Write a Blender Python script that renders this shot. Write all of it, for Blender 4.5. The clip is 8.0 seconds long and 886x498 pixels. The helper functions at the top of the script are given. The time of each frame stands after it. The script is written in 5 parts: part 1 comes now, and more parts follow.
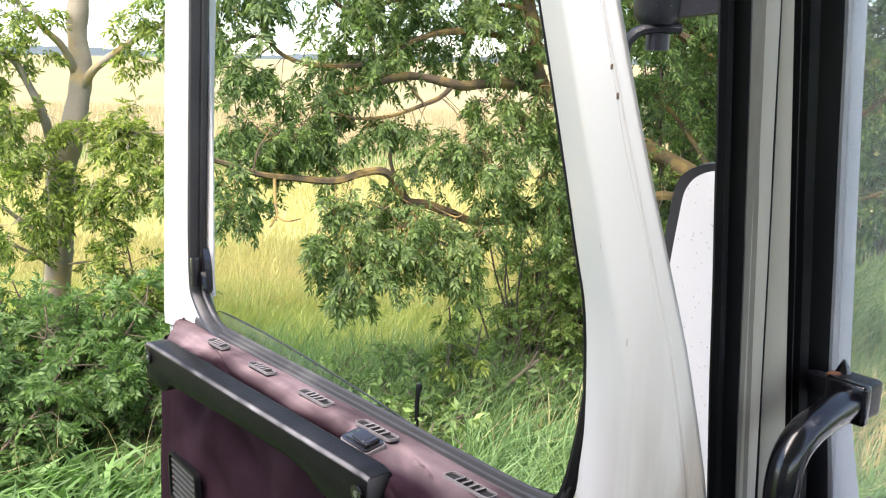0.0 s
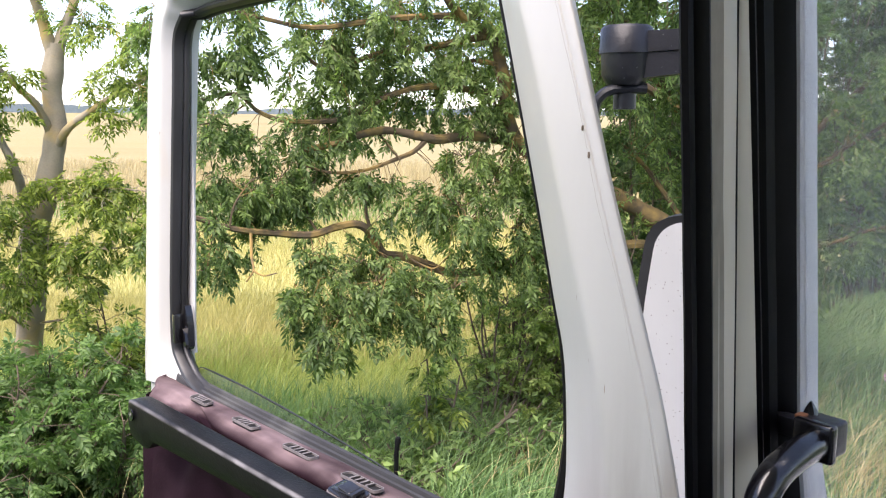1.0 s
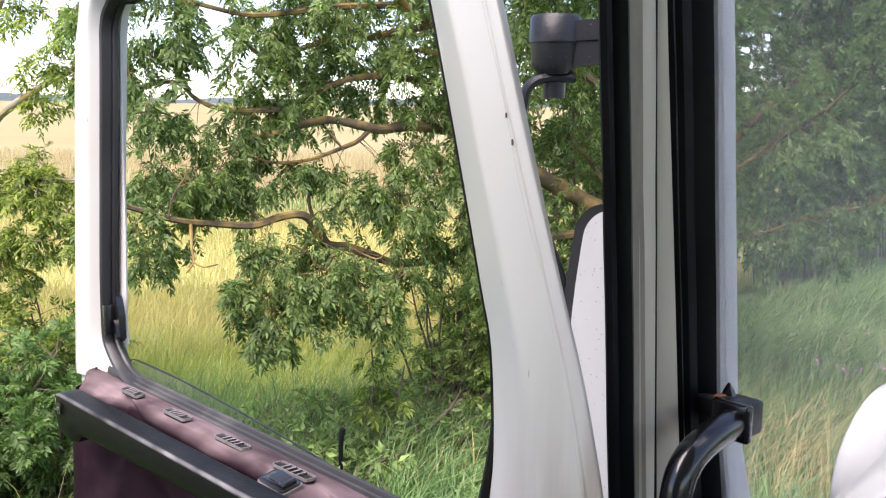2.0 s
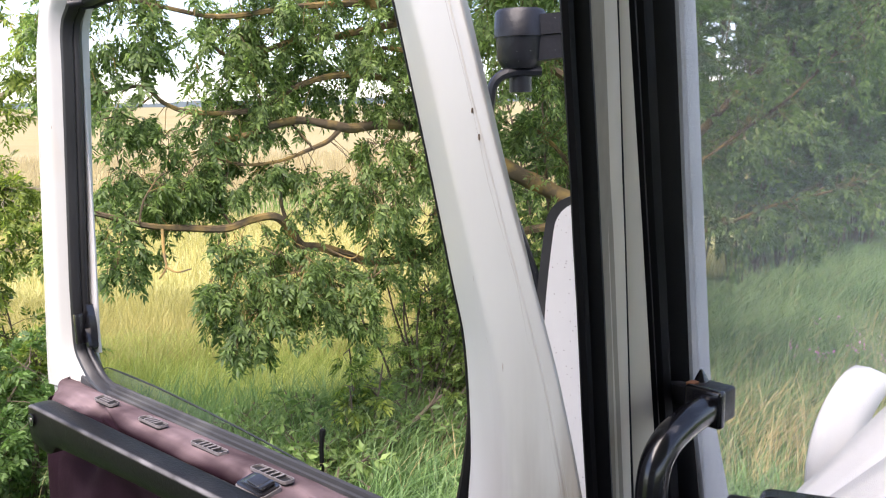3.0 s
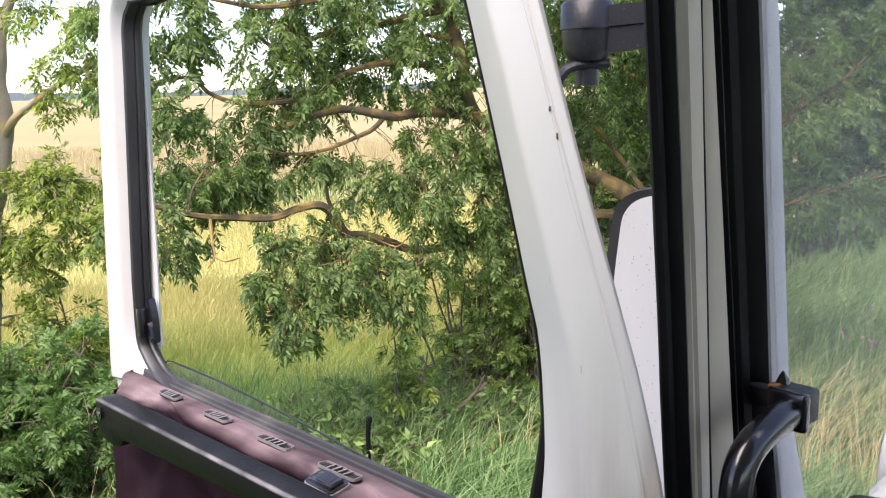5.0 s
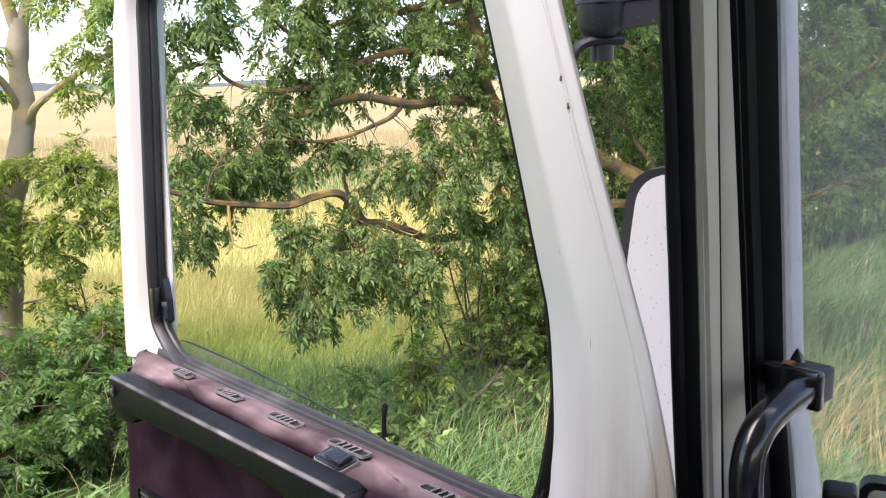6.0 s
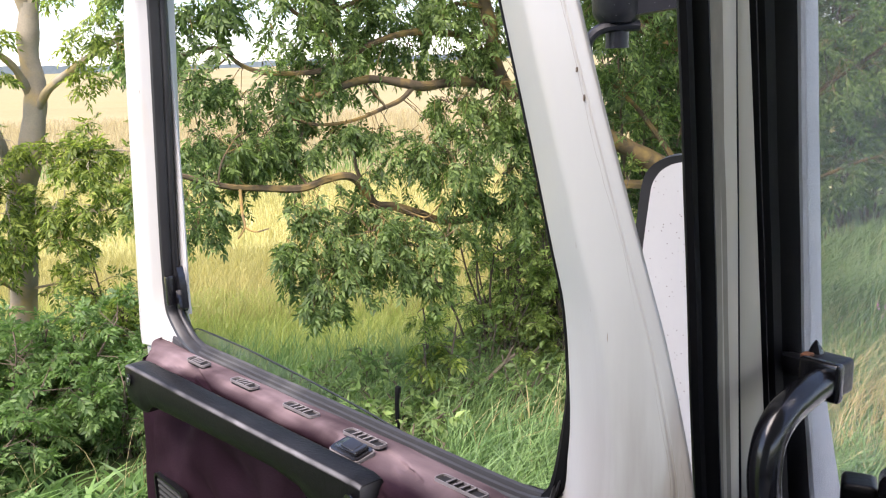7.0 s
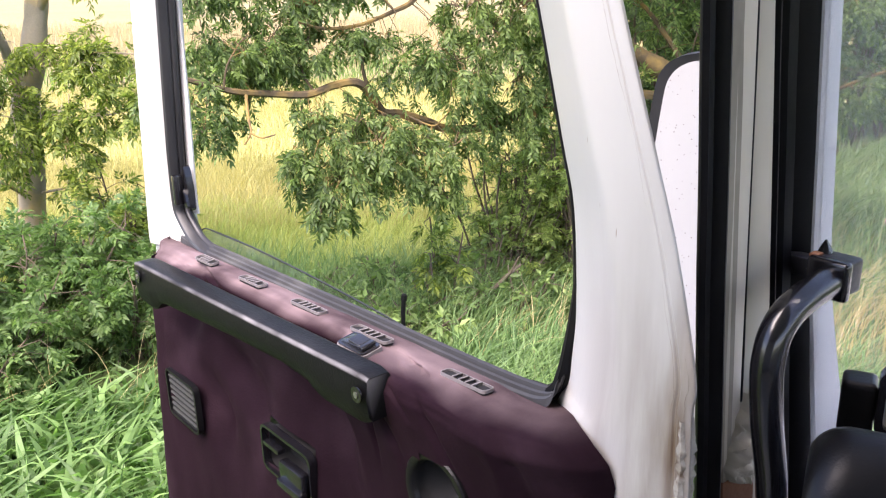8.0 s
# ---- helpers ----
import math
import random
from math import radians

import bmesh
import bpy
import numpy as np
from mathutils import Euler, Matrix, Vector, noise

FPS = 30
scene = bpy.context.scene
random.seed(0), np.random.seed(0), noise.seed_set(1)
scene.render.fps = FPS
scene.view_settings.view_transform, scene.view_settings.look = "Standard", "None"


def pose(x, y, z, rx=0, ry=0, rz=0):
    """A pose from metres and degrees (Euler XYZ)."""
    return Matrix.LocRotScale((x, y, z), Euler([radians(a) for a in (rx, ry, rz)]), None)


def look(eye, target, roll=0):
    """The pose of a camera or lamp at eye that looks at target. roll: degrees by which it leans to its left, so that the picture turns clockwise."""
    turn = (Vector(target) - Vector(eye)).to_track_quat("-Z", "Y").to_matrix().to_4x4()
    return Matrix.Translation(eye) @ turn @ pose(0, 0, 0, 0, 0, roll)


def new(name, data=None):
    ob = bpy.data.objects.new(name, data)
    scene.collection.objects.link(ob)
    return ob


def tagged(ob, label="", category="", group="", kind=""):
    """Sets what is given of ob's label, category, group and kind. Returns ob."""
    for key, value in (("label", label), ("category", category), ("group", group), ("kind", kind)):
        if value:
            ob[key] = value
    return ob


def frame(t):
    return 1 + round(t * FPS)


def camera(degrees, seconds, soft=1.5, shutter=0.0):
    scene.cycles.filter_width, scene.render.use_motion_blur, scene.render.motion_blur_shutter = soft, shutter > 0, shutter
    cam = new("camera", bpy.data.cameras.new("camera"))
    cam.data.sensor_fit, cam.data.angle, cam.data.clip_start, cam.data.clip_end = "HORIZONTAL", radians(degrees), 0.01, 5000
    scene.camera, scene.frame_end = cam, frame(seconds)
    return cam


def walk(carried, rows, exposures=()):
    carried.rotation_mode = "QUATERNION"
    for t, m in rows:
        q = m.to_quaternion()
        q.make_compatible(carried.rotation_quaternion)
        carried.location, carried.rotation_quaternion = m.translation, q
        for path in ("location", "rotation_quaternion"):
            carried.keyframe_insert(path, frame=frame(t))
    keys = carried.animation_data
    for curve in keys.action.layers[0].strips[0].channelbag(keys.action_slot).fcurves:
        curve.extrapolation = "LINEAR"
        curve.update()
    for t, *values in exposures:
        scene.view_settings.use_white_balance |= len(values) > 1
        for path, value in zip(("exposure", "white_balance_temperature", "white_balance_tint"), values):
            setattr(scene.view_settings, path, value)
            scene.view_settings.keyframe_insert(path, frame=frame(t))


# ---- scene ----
from mathutils import geometry

# ---------------------------------------------------------------- camera
cam = camera(55.6, 8.0, soft=1.2)
PATH = [
    (0, (0.01, 0.03, 2.024), (-0.029, 1.987, 1.611), 0.9),
    (0.5, (0.001, 0.005, 2.034), (0.013, 1.982, 1.731), 0.5),
    (1, (0.004, 0.001, 2.032), (0.023, 1.979, 1.739), 0.2),
    (1.5, (0.003, 0.001, 2.03), (0.062, 1.978, 1.729), 0.4),
    (2, (0.022, -0.002, 2.029), (0.166, 1.968, 1.715), 0.5),
    (2.2, (0.028, -0.001, 2.028), (0.188, 1.966, 1.711), 0.2),
    (3.3, (0.023, -0.003, 2.03), (0.231, 1.959, 1.706), -1.3),
    (3.5, (0.015, 0.002, 2.032), (0.221, 1.964, 1.705), -1.4),
    (4, (-0.003, 0.003, 2.035), (0.164, 1.968, 1.707), -1.3),
    (4.5, (-0.005, 0.005, 2.041), (0.139, 1.971, 1.705), -1.3),
    (4.7, (-0.005, 0.009, 2.042), (0.125, 1.975, 1.698), -1.6),
    (5.8, (0.005, 0.013, 2.026), (0.073, 1.977, 1.66), -1.5),
    (6, (0.005, 0.015, 2.023), (0.068, 1.979, 1.652), -1.6),
    (6.5, (0.003, 0.022, 2.028), (0.053, 1.983, 1.642), -1.9),
    (7, (0.002, 0.021, 2.033), (0.037, 1.976, 1.617), -2.1),
    (7.5, (-0.004, 0.022, 2.021), (0.015, 1.939, 1.45), -1.9),
    (8, (0.0, 0.022, 2.017), (0.012, 1.924, 1.4), -1.5),
]
walk(cam, [(t, look(eye, target, roll)) for t, eye, target, roll in PATH],
     exposures=[(0.0, 2.08, 7050, 17), (0.4, 1.745, 7020, 21), (7.0, 1.80, 7020, 22), (7.5, 2.0, 7050, 25), (8.0, 2.17, 7050, 26)])

# ---------------------------------------------------------------- world and sun
SUN_AZ, SUN_EL = radians(212), radians(58)      # azimuth counted from +y, clockwise
world = bpy.data.worlds.new("world")
scene.world = world
world.use_nodes = True
wn = world.node_tree
sky = wn.nodes.new("ShaderNodeTexSky")
sky.sky_type = "NISHITA"
sky.sun_disc = False
sky.sun_elevation, sky.sun_rotation = SUN_EL, SUN_AZ
sky.air_density, sky.dust_density, sky.ozone_density = 0.8, 0.7, 0.5
wn.links.new(sky.outputs[0], wn.nodes["Background"].inputs[0])
wn.nodes["Background"].inputs[1].default_value = 0.14
sun_data = bpy.data.lights.new("sun", "SUN")
sun_data.energy, sun_data.angle, sun_data.color = 3.1, radians(60), (1.0, 0.97, 0.92)
sun = new("sun", sun_data)
sun.matrix_world = look((math.sin(SUN_AZ) * 20, math.cos(SUN_AZ) * 20, math.tan(SUN_EL) * 20), (0, 0, 0))


# ---------------------------------------------------------------- materials
def material(name, color, rough=0.6, metal=0.0, var=0.15, scale=8.0, bump=0.1, bump_scale=120.0, stain=None,
             stain_scale=3.0, stain_low=0.55, stain_high=0.75, sheen=0.0, spec=0.5, coat=0.0, stretch=(1, 1, 1), island=0.0,
             specks=None, speck_scale=60.0, speck_size=0.08, sheen_tint=(1, 1, 1), dirt=None):
    """Procedural surface: grain, broad variation, stains, specks and fine relief at true size."""
    m = bpy.data.materials.new(name)
    m.use_nodes = True
    nt = m.node_tree
    b = nt.nodes["Principled BSDF"]
    b.inputs["Roughness"].default_value = rough
    b.inputs["Metallic"].default_value = metal
    b.inputs["Specular IOR Level"].default_value = spec
    b.inputs["Sheen Weight"].default_value = sheen
    b.inputs["Sheen Tint"].default_value = (*sheen_tint, 1)
    b.inputs["Sheen Roughness"].default_value = 0.45
    b.inputs["Coat Weight"].default_value = coat
    tc = nt.nodes.new("ShaderNodeTexCoord")
    mp = nt.nodes.new("ShaderNodeMapping")
    mp.inputs["Scale"].default_value = stretch
    nt.links.new(tc.outputs["Object"], mp.inputs[0])

    def noise_node(sc, detail=5.0):
        n = nt.nodes.new("ShaderNodeTexNoise")
        n.inputs["Scale"].default_value, n.inputs["Detail"].default_value = sc, detail
        nt.links.new(mp.outputs[0], n.inputs["Vector"])
        return n

    def mix(fac, a, c, blend="MIX"):
        n = nt.nodes.new("ShaderNodeMix")
        n.data_type, n.blend_type = "RGBA", blend
        for sock, v in ((n.inputs["Factor"], fac), (n.inputs["A"], a), (n.inputs["B"], c)):
            if hasattr(v, "links"):
                nt.links.new(v, sock)
            else:
                sock.default_value = v
        return n.outputs["Result"]

    dark = tuple(max(0, c * (1 - 2 * var)) for c in color) + (1,)
    light = tuple(min(1, c * (1 + var)) for c in color) + (1,)
    out = mix(noise_node(scale).outputs["Fac"], dark, light)
    out = mix(0.35, out, mix(noise_node(scale * 14).outputs["Fac"], dark, light))
    if island:
        g = nt.nodes.new("ShaderNodeNewGeometry")
        hs = nt.nodes.new("ShaderNodeHueSaturation")
        mr = nt.nodes.new("ShaderNodeMapRange")
        mr.inputs["To Min"].default_value, mr.inputs["To Max"].default_value = 1 - island, 1 + island
        nt.links.new(g.outputs["Random Per Island"], mr.inputs["Value"])
        nt.links.new(mr.outputs[0], hs.inputs["Value"])
        nt.links.new(out, hs.inputs["Color"])
        out = hs.outputs[0]
    if stain:
        r = nt.nodes.new("ShaderNodeMapRange")
        r.inputs["From Min"].default_value, r.inputs["From Max"].default_value = stain_low, stain_high
        nt.links.new(noise_node(stain_scale, 8).outputs["Fac"], r.inputs["Value"])
        out = mix(r.outputs[0], out, (*stain, 1))
    if specks:
        v = nt.nodes.new("ShaderNodeTexVoronoi")
        v.inputs["Scale"].default_value = speck_scale
        nt.links.new(mp.outputs[0], v.inputs["Vector"])
        r = nt.nodes.new("ShaderNodeMapRange")
        r.inputs["From Min"].default_value, r.inputs["From Max"].default_value = speck_size, speck_size * 0.6
        nt.links.new(v.outputs["Distance"], r.inputs["Value"])
        out = mix(r.outputs[0], out, (*specks, 1))
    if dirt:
        # grime that has run down one edge (colour, span across, span in height), or painted light and scuffs by an
        # attribute of the mesh
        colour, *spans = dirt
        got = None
        if spans[0] == "lit_wear":
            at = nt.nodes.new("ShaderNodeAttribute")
            at.attribute_name = "lit_wear"
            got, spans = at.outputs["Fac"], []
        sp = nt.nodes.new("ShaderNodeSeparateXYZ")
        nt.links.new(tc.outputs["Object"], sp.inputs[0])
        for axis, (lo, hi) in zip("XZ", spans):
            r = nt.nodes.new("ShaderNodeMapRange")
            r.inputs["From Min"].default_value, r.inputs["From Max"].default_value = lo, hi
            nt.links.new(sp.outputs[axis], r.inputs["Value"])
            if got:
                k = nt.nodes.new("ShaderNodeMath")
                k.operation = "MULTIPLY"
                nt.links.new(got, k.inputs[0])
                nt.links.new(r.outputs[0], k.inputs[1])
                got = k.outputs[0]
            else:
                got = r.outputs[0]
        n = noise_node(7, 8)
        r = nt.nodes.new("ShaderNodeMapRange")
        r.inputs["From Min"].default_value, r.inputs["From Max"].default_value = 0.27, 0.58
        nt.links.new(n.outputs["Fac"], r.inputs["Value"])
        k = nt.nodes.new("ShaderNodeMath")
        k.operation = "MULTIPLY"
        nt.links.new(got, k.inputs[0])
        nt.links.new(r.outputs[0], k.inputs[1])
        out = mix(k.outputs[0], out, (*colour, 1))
    nt.links.new(out, b.inputs["Base Color"])
    if bump:
        bp = nt.nodes.new("ShaderNodeBump")
        bp.inputs["Strength"].default_value, bp.inputs["Distance"].default_value = bump, 0.002
        nt.links.new(noise_node(bump_scale).outputs["Fac"], bp.inputs["Height"])
        nt.links.new(bp.outputs[0], b.inputs["Normal"])
    return m


def leaf_material(name, color, tip, island=0.35, trans=0.45, patch=1.3, glow=(1.25, 1.45, 0.9)):
    """Leaf: gloss over diffuse, with light let through."""
    m = bpy.data.materials.new(name)
    m.use_nodes = True
    nt = m.node_tree
    b = nt.nodes["Principled BSDF"]
    out = nt.nodes["Material Output"]
    b.inputs["Roughness"].default_value = 0.44
    b.inputs["Specular IOR Level"].default_value = 0.3
    g = nt.nodes.new("ShaderNodeNewGeometry")
    tc = nt.nodes.new("ShaderNodeTexCoord")
    n = nt.nodes.new("ShaderNodeTexNoise")
    n.inputs["Scale"].default_value = patch
    nt.links.new(tc.outputs["Object"], n.inputs["Vector"])
    mx = nt.nodes.new("ShaderNodeMix")
    mx.data_type = "RGBA"
    mx.inputs["A"].default_value, mx.inputs["B"].default_value = (*color, 1), (*tip, 1)
    ad = nt.nodes.new("ShaderNodeMath")
    ad.operation = "MULTIPLY_ADD"
    ad.inputs[1].default_value, ad.inputs[2].default_value = 0.9, -0.25
    nt.links.new(g.outputs["Random Per Island"], ad.inputs[0])
    ad2 = nt.nodes.new("ShaderNodeMath")
    ad2.operation, ad2.use_clamp = "ADD", True
    md = nt.nodes.new("ShaderNodeMath")
    md.operation = "MULTIPLY_ADD"
    md.inputs[1].default_value, md.inputs[2].default_value = 1.6, -0.7
    nt.links.new(n.outputs["Fac"], md.inputs[0])
    nt.links.new(ad.outputs[0], ad2.inputs[0])
    nt.links.new(md.outputs[0], ad2.inputs[1])
    nt.links.new(ad2.outputs[0], mx.inputs["Factor"])
    hs = nt.nodes.new("ShaderNodeHueSaturation")
    mr = nt.nodes.new("ShaderNodeMapRange")
    mr.inputs["To Min"].default_value, mr.inputs["To Max"].default_value = 1 - island, 1 + island
    nt.links.new(g.outputs["Random Per Island"], mr.inputs["Value"])
    nt.links.new(mr.outputs[0], hs.inputs["Value"])
    nt.links.new(mx.outputs["Result"], hs.inputs["Color"])
    nt.links.new(hs.outputs[0], b.inputs["Base Color"])
    tr = nt.nodes.new("ShaderNodeBsdfTranslucent")
    br = nt.nodes.new("ShaderNodeMix")
    br.data_type, br.blend_type = "RGBA", "MULTIPLY"
    br.inputs["Factor"].default_value = 1
    br.inputs["B"].default_value = (*glow, 1)
    nt.links.new(hs.outputs[0], br.inputs["A"])
    nt.links.new(br.outputs["Result"], tr.inputs["Color"])
    ms = nt.nodes.new("ShaderNodeMixShader")
    ms.inputs[0].default_value = trans
    nt.links.new(b.outputs[0], ms.inputs[1])
    nt.links.new(tr.outputs[0], ms.inputs[2])
    nt.links.new(ms.outputs[0], out.inputs["Surface"])
    return m


def dusty_glass(name, dust, tint=(0.9, 0.95, 0.93), scale=2.5):
    """Clear pane with a film of dust and dried drops."""
    m = bpy.data.materials.new(name)
    m.use_nodes = True
    nt = m.node_tree
    b = nt.nodes["Principled BSDF"]
    out = nt.nodes["Material Output"]
    b.inputs["Base Color"].default_value = (*tint, 1)
    b.inputs["Transmission Weight"].default_value = 1.0
    b.inputs["Roughness"].default_value = 0.0
    b.inputs["IOR"].default_value = 1.45
    tc = nt.nodes.new("ShaderNodeTexCoord")
    n = nt.nodes.new("ShaderNodeTexNoise")
    n.inputs["Scale"].default_value, n.inputs["Detail"].default_value = scale, 8
    nt.links.new(tc.outputs["Object"], n.inputs["Vector"])
    r = nt.nodes.new("ShaderNodeMapRange")
    r.inputs["From Min"].default_value, r.inputs["From Max"].default_value = 0.3, 0.75
    r.inputs["To Min"].default_value, r.inputs["To Max"].default_value = dust * 0.5, dust * 1.5
    nt.links.new(n.outputs["Fac"], r.inputs["Value"])
    v = nt.nodes.new("ShaderNodeTexVoronoi")
    v.inputs["Scale"].default_value = 42
    nt.links.new(tc.outputs["Object"], v.inputs["Vector"])
    r2 = nt.nodes.new("ShaderNodeMapRange")
    r2.inputs["From Min"].default_value, r2.inputs["From Max"].default_value = 0.13, 0.06
    r2.inputs["To Max"].default_value = dust * 1.2
    nt.links.new(v.outputs["Distance"], r2.inputs["Value"])
    ad = nt.nodes.new("ShaderNodeMath")
    ad.operation, ad.use_clamp = "ADD", True
    nt.links.new(r.outputs[0], ad.inputs[0])
    nt.links.new(r2.outputs[0], ad.inputs[1])
    d = nt.nodes.new("ShaderNodeBsdfDiffuse")
    d.inputs["Color"].default_value = (0.60, 0.62, 0.60, 1)
    t = nt.nodes.new("ShaderNodeBsdfTranslucent")
    t.inputs["Color"].default_value = (0.60, 0.62, 0.60, 1)
    dm = nt.nodes.new("ShaderNodeMixShader")
    nt.links.new(d.outputs[0], dm.inputs[1])
    nt.links.new(t.outputs[0], dm.inputs[2])
    ms = nt.nodes.new("ShaderNodeMixShader")
    nt.links.new(ad.outputs[0], ms.inputs[0])
    nt.links.new(b.outputs[0], ms.inputs[1])
    nt.links.new(dm.outputs[0], ms.inputs[2])
    nt.links.new(ms.outputs[0], out.inputs["Surface"])
    return m


WHITE = material("white_van_paint", (0.54, 0.54, 0.53), 0.35, var=0.03, scale=5, bump=0.05, stain=(0.52, 0.42, 0.32), stain_scale=4,
                 stain_low=0.62, stain_high=0.95, stretch=(2.5, 2.5, 0.5), coat=0.2, specks=(0.25, 0.2, 0.16), speck_scale=38, speck_size=0.05)
DOOR_WHITE = material("door_white_paint", (0.485, 0.485, 0.468), 0.35, var=0.03, scale=5, bump=0.05, stain=(0.50, 0.40, 0.30), stain_scale=4,
                      stain_low=0.60, stain_high=0.95, stretch=(4, 4, 0.5), coat=0.2, specks=(0.25, 0.2, 0.16), speck_scale=26, speck_size=0.06,
                      dirt=((0.09, 0.045, 0.018), (0.405, 0.52), (0.25, 0.01)))
MIRROR_WHITE = material("white_mirror_face", (0.57, 0.57, 0.56), 0.4, var=0.03, bump=0.03, specks=(0.2, 0.17, 0.15), speck_scale=150, speck_size=0.13)
BEIGE = material("beige_pillar_paint", (0.57, 0.52, 0.415), 0.45, var=0.05, scale=6, bump=0.05, stain=(0.3, 0.26, 0.2), stain_scale=9,
                 stain_low=0.66, stain_high=0.9, stretch=(1, 1, 0.3))
# pink over the dark velour paints skylight on the shelf top into the colour
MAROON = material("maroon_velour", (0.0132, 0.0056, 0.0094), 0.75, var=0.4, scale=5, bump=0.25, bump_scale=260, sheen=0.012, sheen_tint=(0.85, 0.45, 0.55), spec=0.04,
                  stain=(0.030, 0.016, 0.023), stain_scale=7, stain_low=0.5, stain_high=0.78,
                  dirt=((0.200, 0.148, 0.155), "lit_wear"))
BLACK = material("black_grained_plastic", (0.0065, 0.0065, 0.0075), 0.34, var=0.25, scale=9, bump=0.16, bump_scale=480, stain=(0.010, 0.010, 0.011), stain_scale=14, spec=0.2)
ARMREST = material("scuffed_glint_black_plastic", (0.0060, 0.0060, 0.0068), 0.38, var=0.25, scale=9, bump=0.22, bump_scale=380, stain=(0.010, 0.010, 0.011), stain_scale=14, spec=0.09,
                   dirt=((0.21, 0.205, 0.21), "lit_wear"))
GLOSS_BLACK = material("black_worn_plastic", (0.007, 0.007, 0.009), 0.22, var=0.2, scale=12, bump=0.05, bump_scale=90, stain=(0.020, 0.020, 0.022), stain_scale=9, coat=0.3)
RUBBER = material("black_rubber", (0.0045, 0.0045, 0.0055), 0.5, var=0.3, scale=7, bump=0.12, bump_scale=80, stain=(0.010, 0.0095, 0.009), stain_scale=5, spec=0.13)
WINDOW_RUBBER = material("window_rubber", (0.013, 0.013, 0.015), 0.40, var=0.3, scale=9, bump=0.1, bump_scale=70, stain=(0.04, 0.04, 0.041), stain_scale=6, stretch=(1, 1, 0.2))
GREY_RUBBER = material("weathered_rubber", (0.034, 0.034, 0.035), 0.55, var=0.25, scale=9, bump=0.15, bump_scale=70, stain=(0.085, 0.085, 0.082), stain_scale=8)
GREY = material("grey_grained_plastic", (0.40, 0.415, 0.435), 0.55, var=0.1, scale=15, bump=0.6, bump_scale=260, stain=(0.45, 0.45, 0.45), stain_scale=10)
VENT_GREY = material("grey_vent_plastic", (0.19, 0.175, 0.175), 0.5, var=0.2, scale=30, bump=0.1, stain=(0.09, 0.08, 0.08), stain_scale=30)
GRILLE_GREY = material("grey_grille_plastic", (0.045, 0.046, 0.045), 0.45, var=0.2, scale=30, bump=0.1)
DARK = material("dark_cavity", (0.006, 0.006, 0.007), 0.8, var=0.2)
STEEL = material("dull_steel", (0.35, 0.34, 0.33), 0.35, 0.9, var=0.2, scale=40)
WEATHERED = material("weathered_black_plastic", (0.017, 0.0185, 0.024), 0.36, var=0.25, scale=20, bump=0.2, bump_scale=200, stain=(0.036, 0.037, 0.042), stain_scale=30,
                     specks=(0.2, 0.2, 0.21), speck_scale=120, speck_size=0.07, spec=0.32)
FLAKED = material("flaking_white_paint", (0.36, 0.335, 0.29), 0.7, var=0.2, scale=30, bump=0.5, bump_scale=140, stain=(0.10, 0.065, 0.04), stain_scale=42, stain_low=0.50, stain_high=0.60)
GRIME = material("brown_grime", (0.22, 0.17, 0.13), 0.9, var=0.3, scale=30, bump=0.2)
RUST = material("rusty_paint", (0.22, 0.09, 0.04), 0.8, var=0.3, scale=20, bump=0.5, bump_scale=90)
HEADLINER = material("grey_cab_lining", (0.42, 0.41, 0.39), 0.9, var=0.1, scale=12, bump=0.3)
GLASS = dusty_glass("dusty_windscreen_glass", 0.10, (1.0, 1.0, 1.0))
DOOR_GLASS = dusty_glass("door_window_glass", 0.02, (0.8, 0.88, 0.84))
BARK = material("lichen_bark", (0.115, 0.083, 0.045), 0.9, var=0.35, scale=9, bump=1.0, bump_scale=35, stain=(0.27, 0.175, 0.05), stain_scale=9,
                stain_low=0.45, stain_high=0.66)
DEAD_BARK = material("dead_bark", (0.13, 0.10, 0.07), 0.95, var=0.35, scale=20, bump=1.0, bump_scale=60)
GREY_BARK = material("grey_ash_bark", (0.345, 0.295, 0.21), 0.9, var=0.3, scale=7, bump=1.0, bump_scale=30, stain=(0.50, 0.34, 0.10), stain_scale=4, stain_low=0.5, stain_high=0.7)
ASH = leaf_material("ash_leaf", (0.090, 0.146, 0.051), (0.205, 0.275, 0.090), trans=0.5)
YOUNG = leaf_material("light_ash_leaf", (0.128, 0.190, 0.048), (0.32, 0.355, 0.08), trans=0.5)
THICKET = leaf_material("thicket_leaf", (0.145, 0.212, 0.060), (0.28, 0.345, 0.10), trans=0.5)
BUSH = leaf_material("bush_leaf", (0.052, 0.096, 0.037), (0.115, 0.175, 0.058))
ELDER = leaf_material("elder_leaf", (0.083, 0.157, 0.050), (0.155, 0.245, 0.075), island=0.2)
NETTLE = leaf_material("nettle_leaf", (0.13, 0.21, 0.065), (0.22, 0.30, 0.105))
BLADE = leaf_material("grass_blade", (0.13, 0.225, 0.085), (0.24, 0.31, 0.14), 0.3, 0.4, 0.9, (1.1, 1.35, 0.8))
BANK = leaf_material("bank_grass_blade", (0.095, 0.185, 0.07), (0.22, 0.33, 0.13), 0.4, 0.4, 1.5, (1.1, 1.3, 0.8))
REED = leaf_material("broad_grass_blade", (0.084, 0.170, 0.052), (0.165, 0.275, 0.090), 0.3, 0.4, 0.9, (1.1, 1.4, 0.8))
MEADOW = leaf_material("meadow_grass", (0.385, 0.372, 0.136), (0.525, 0.46, 0.20), 0.25, 0.4, 0.5, (1.05, 1.05, 0.9))
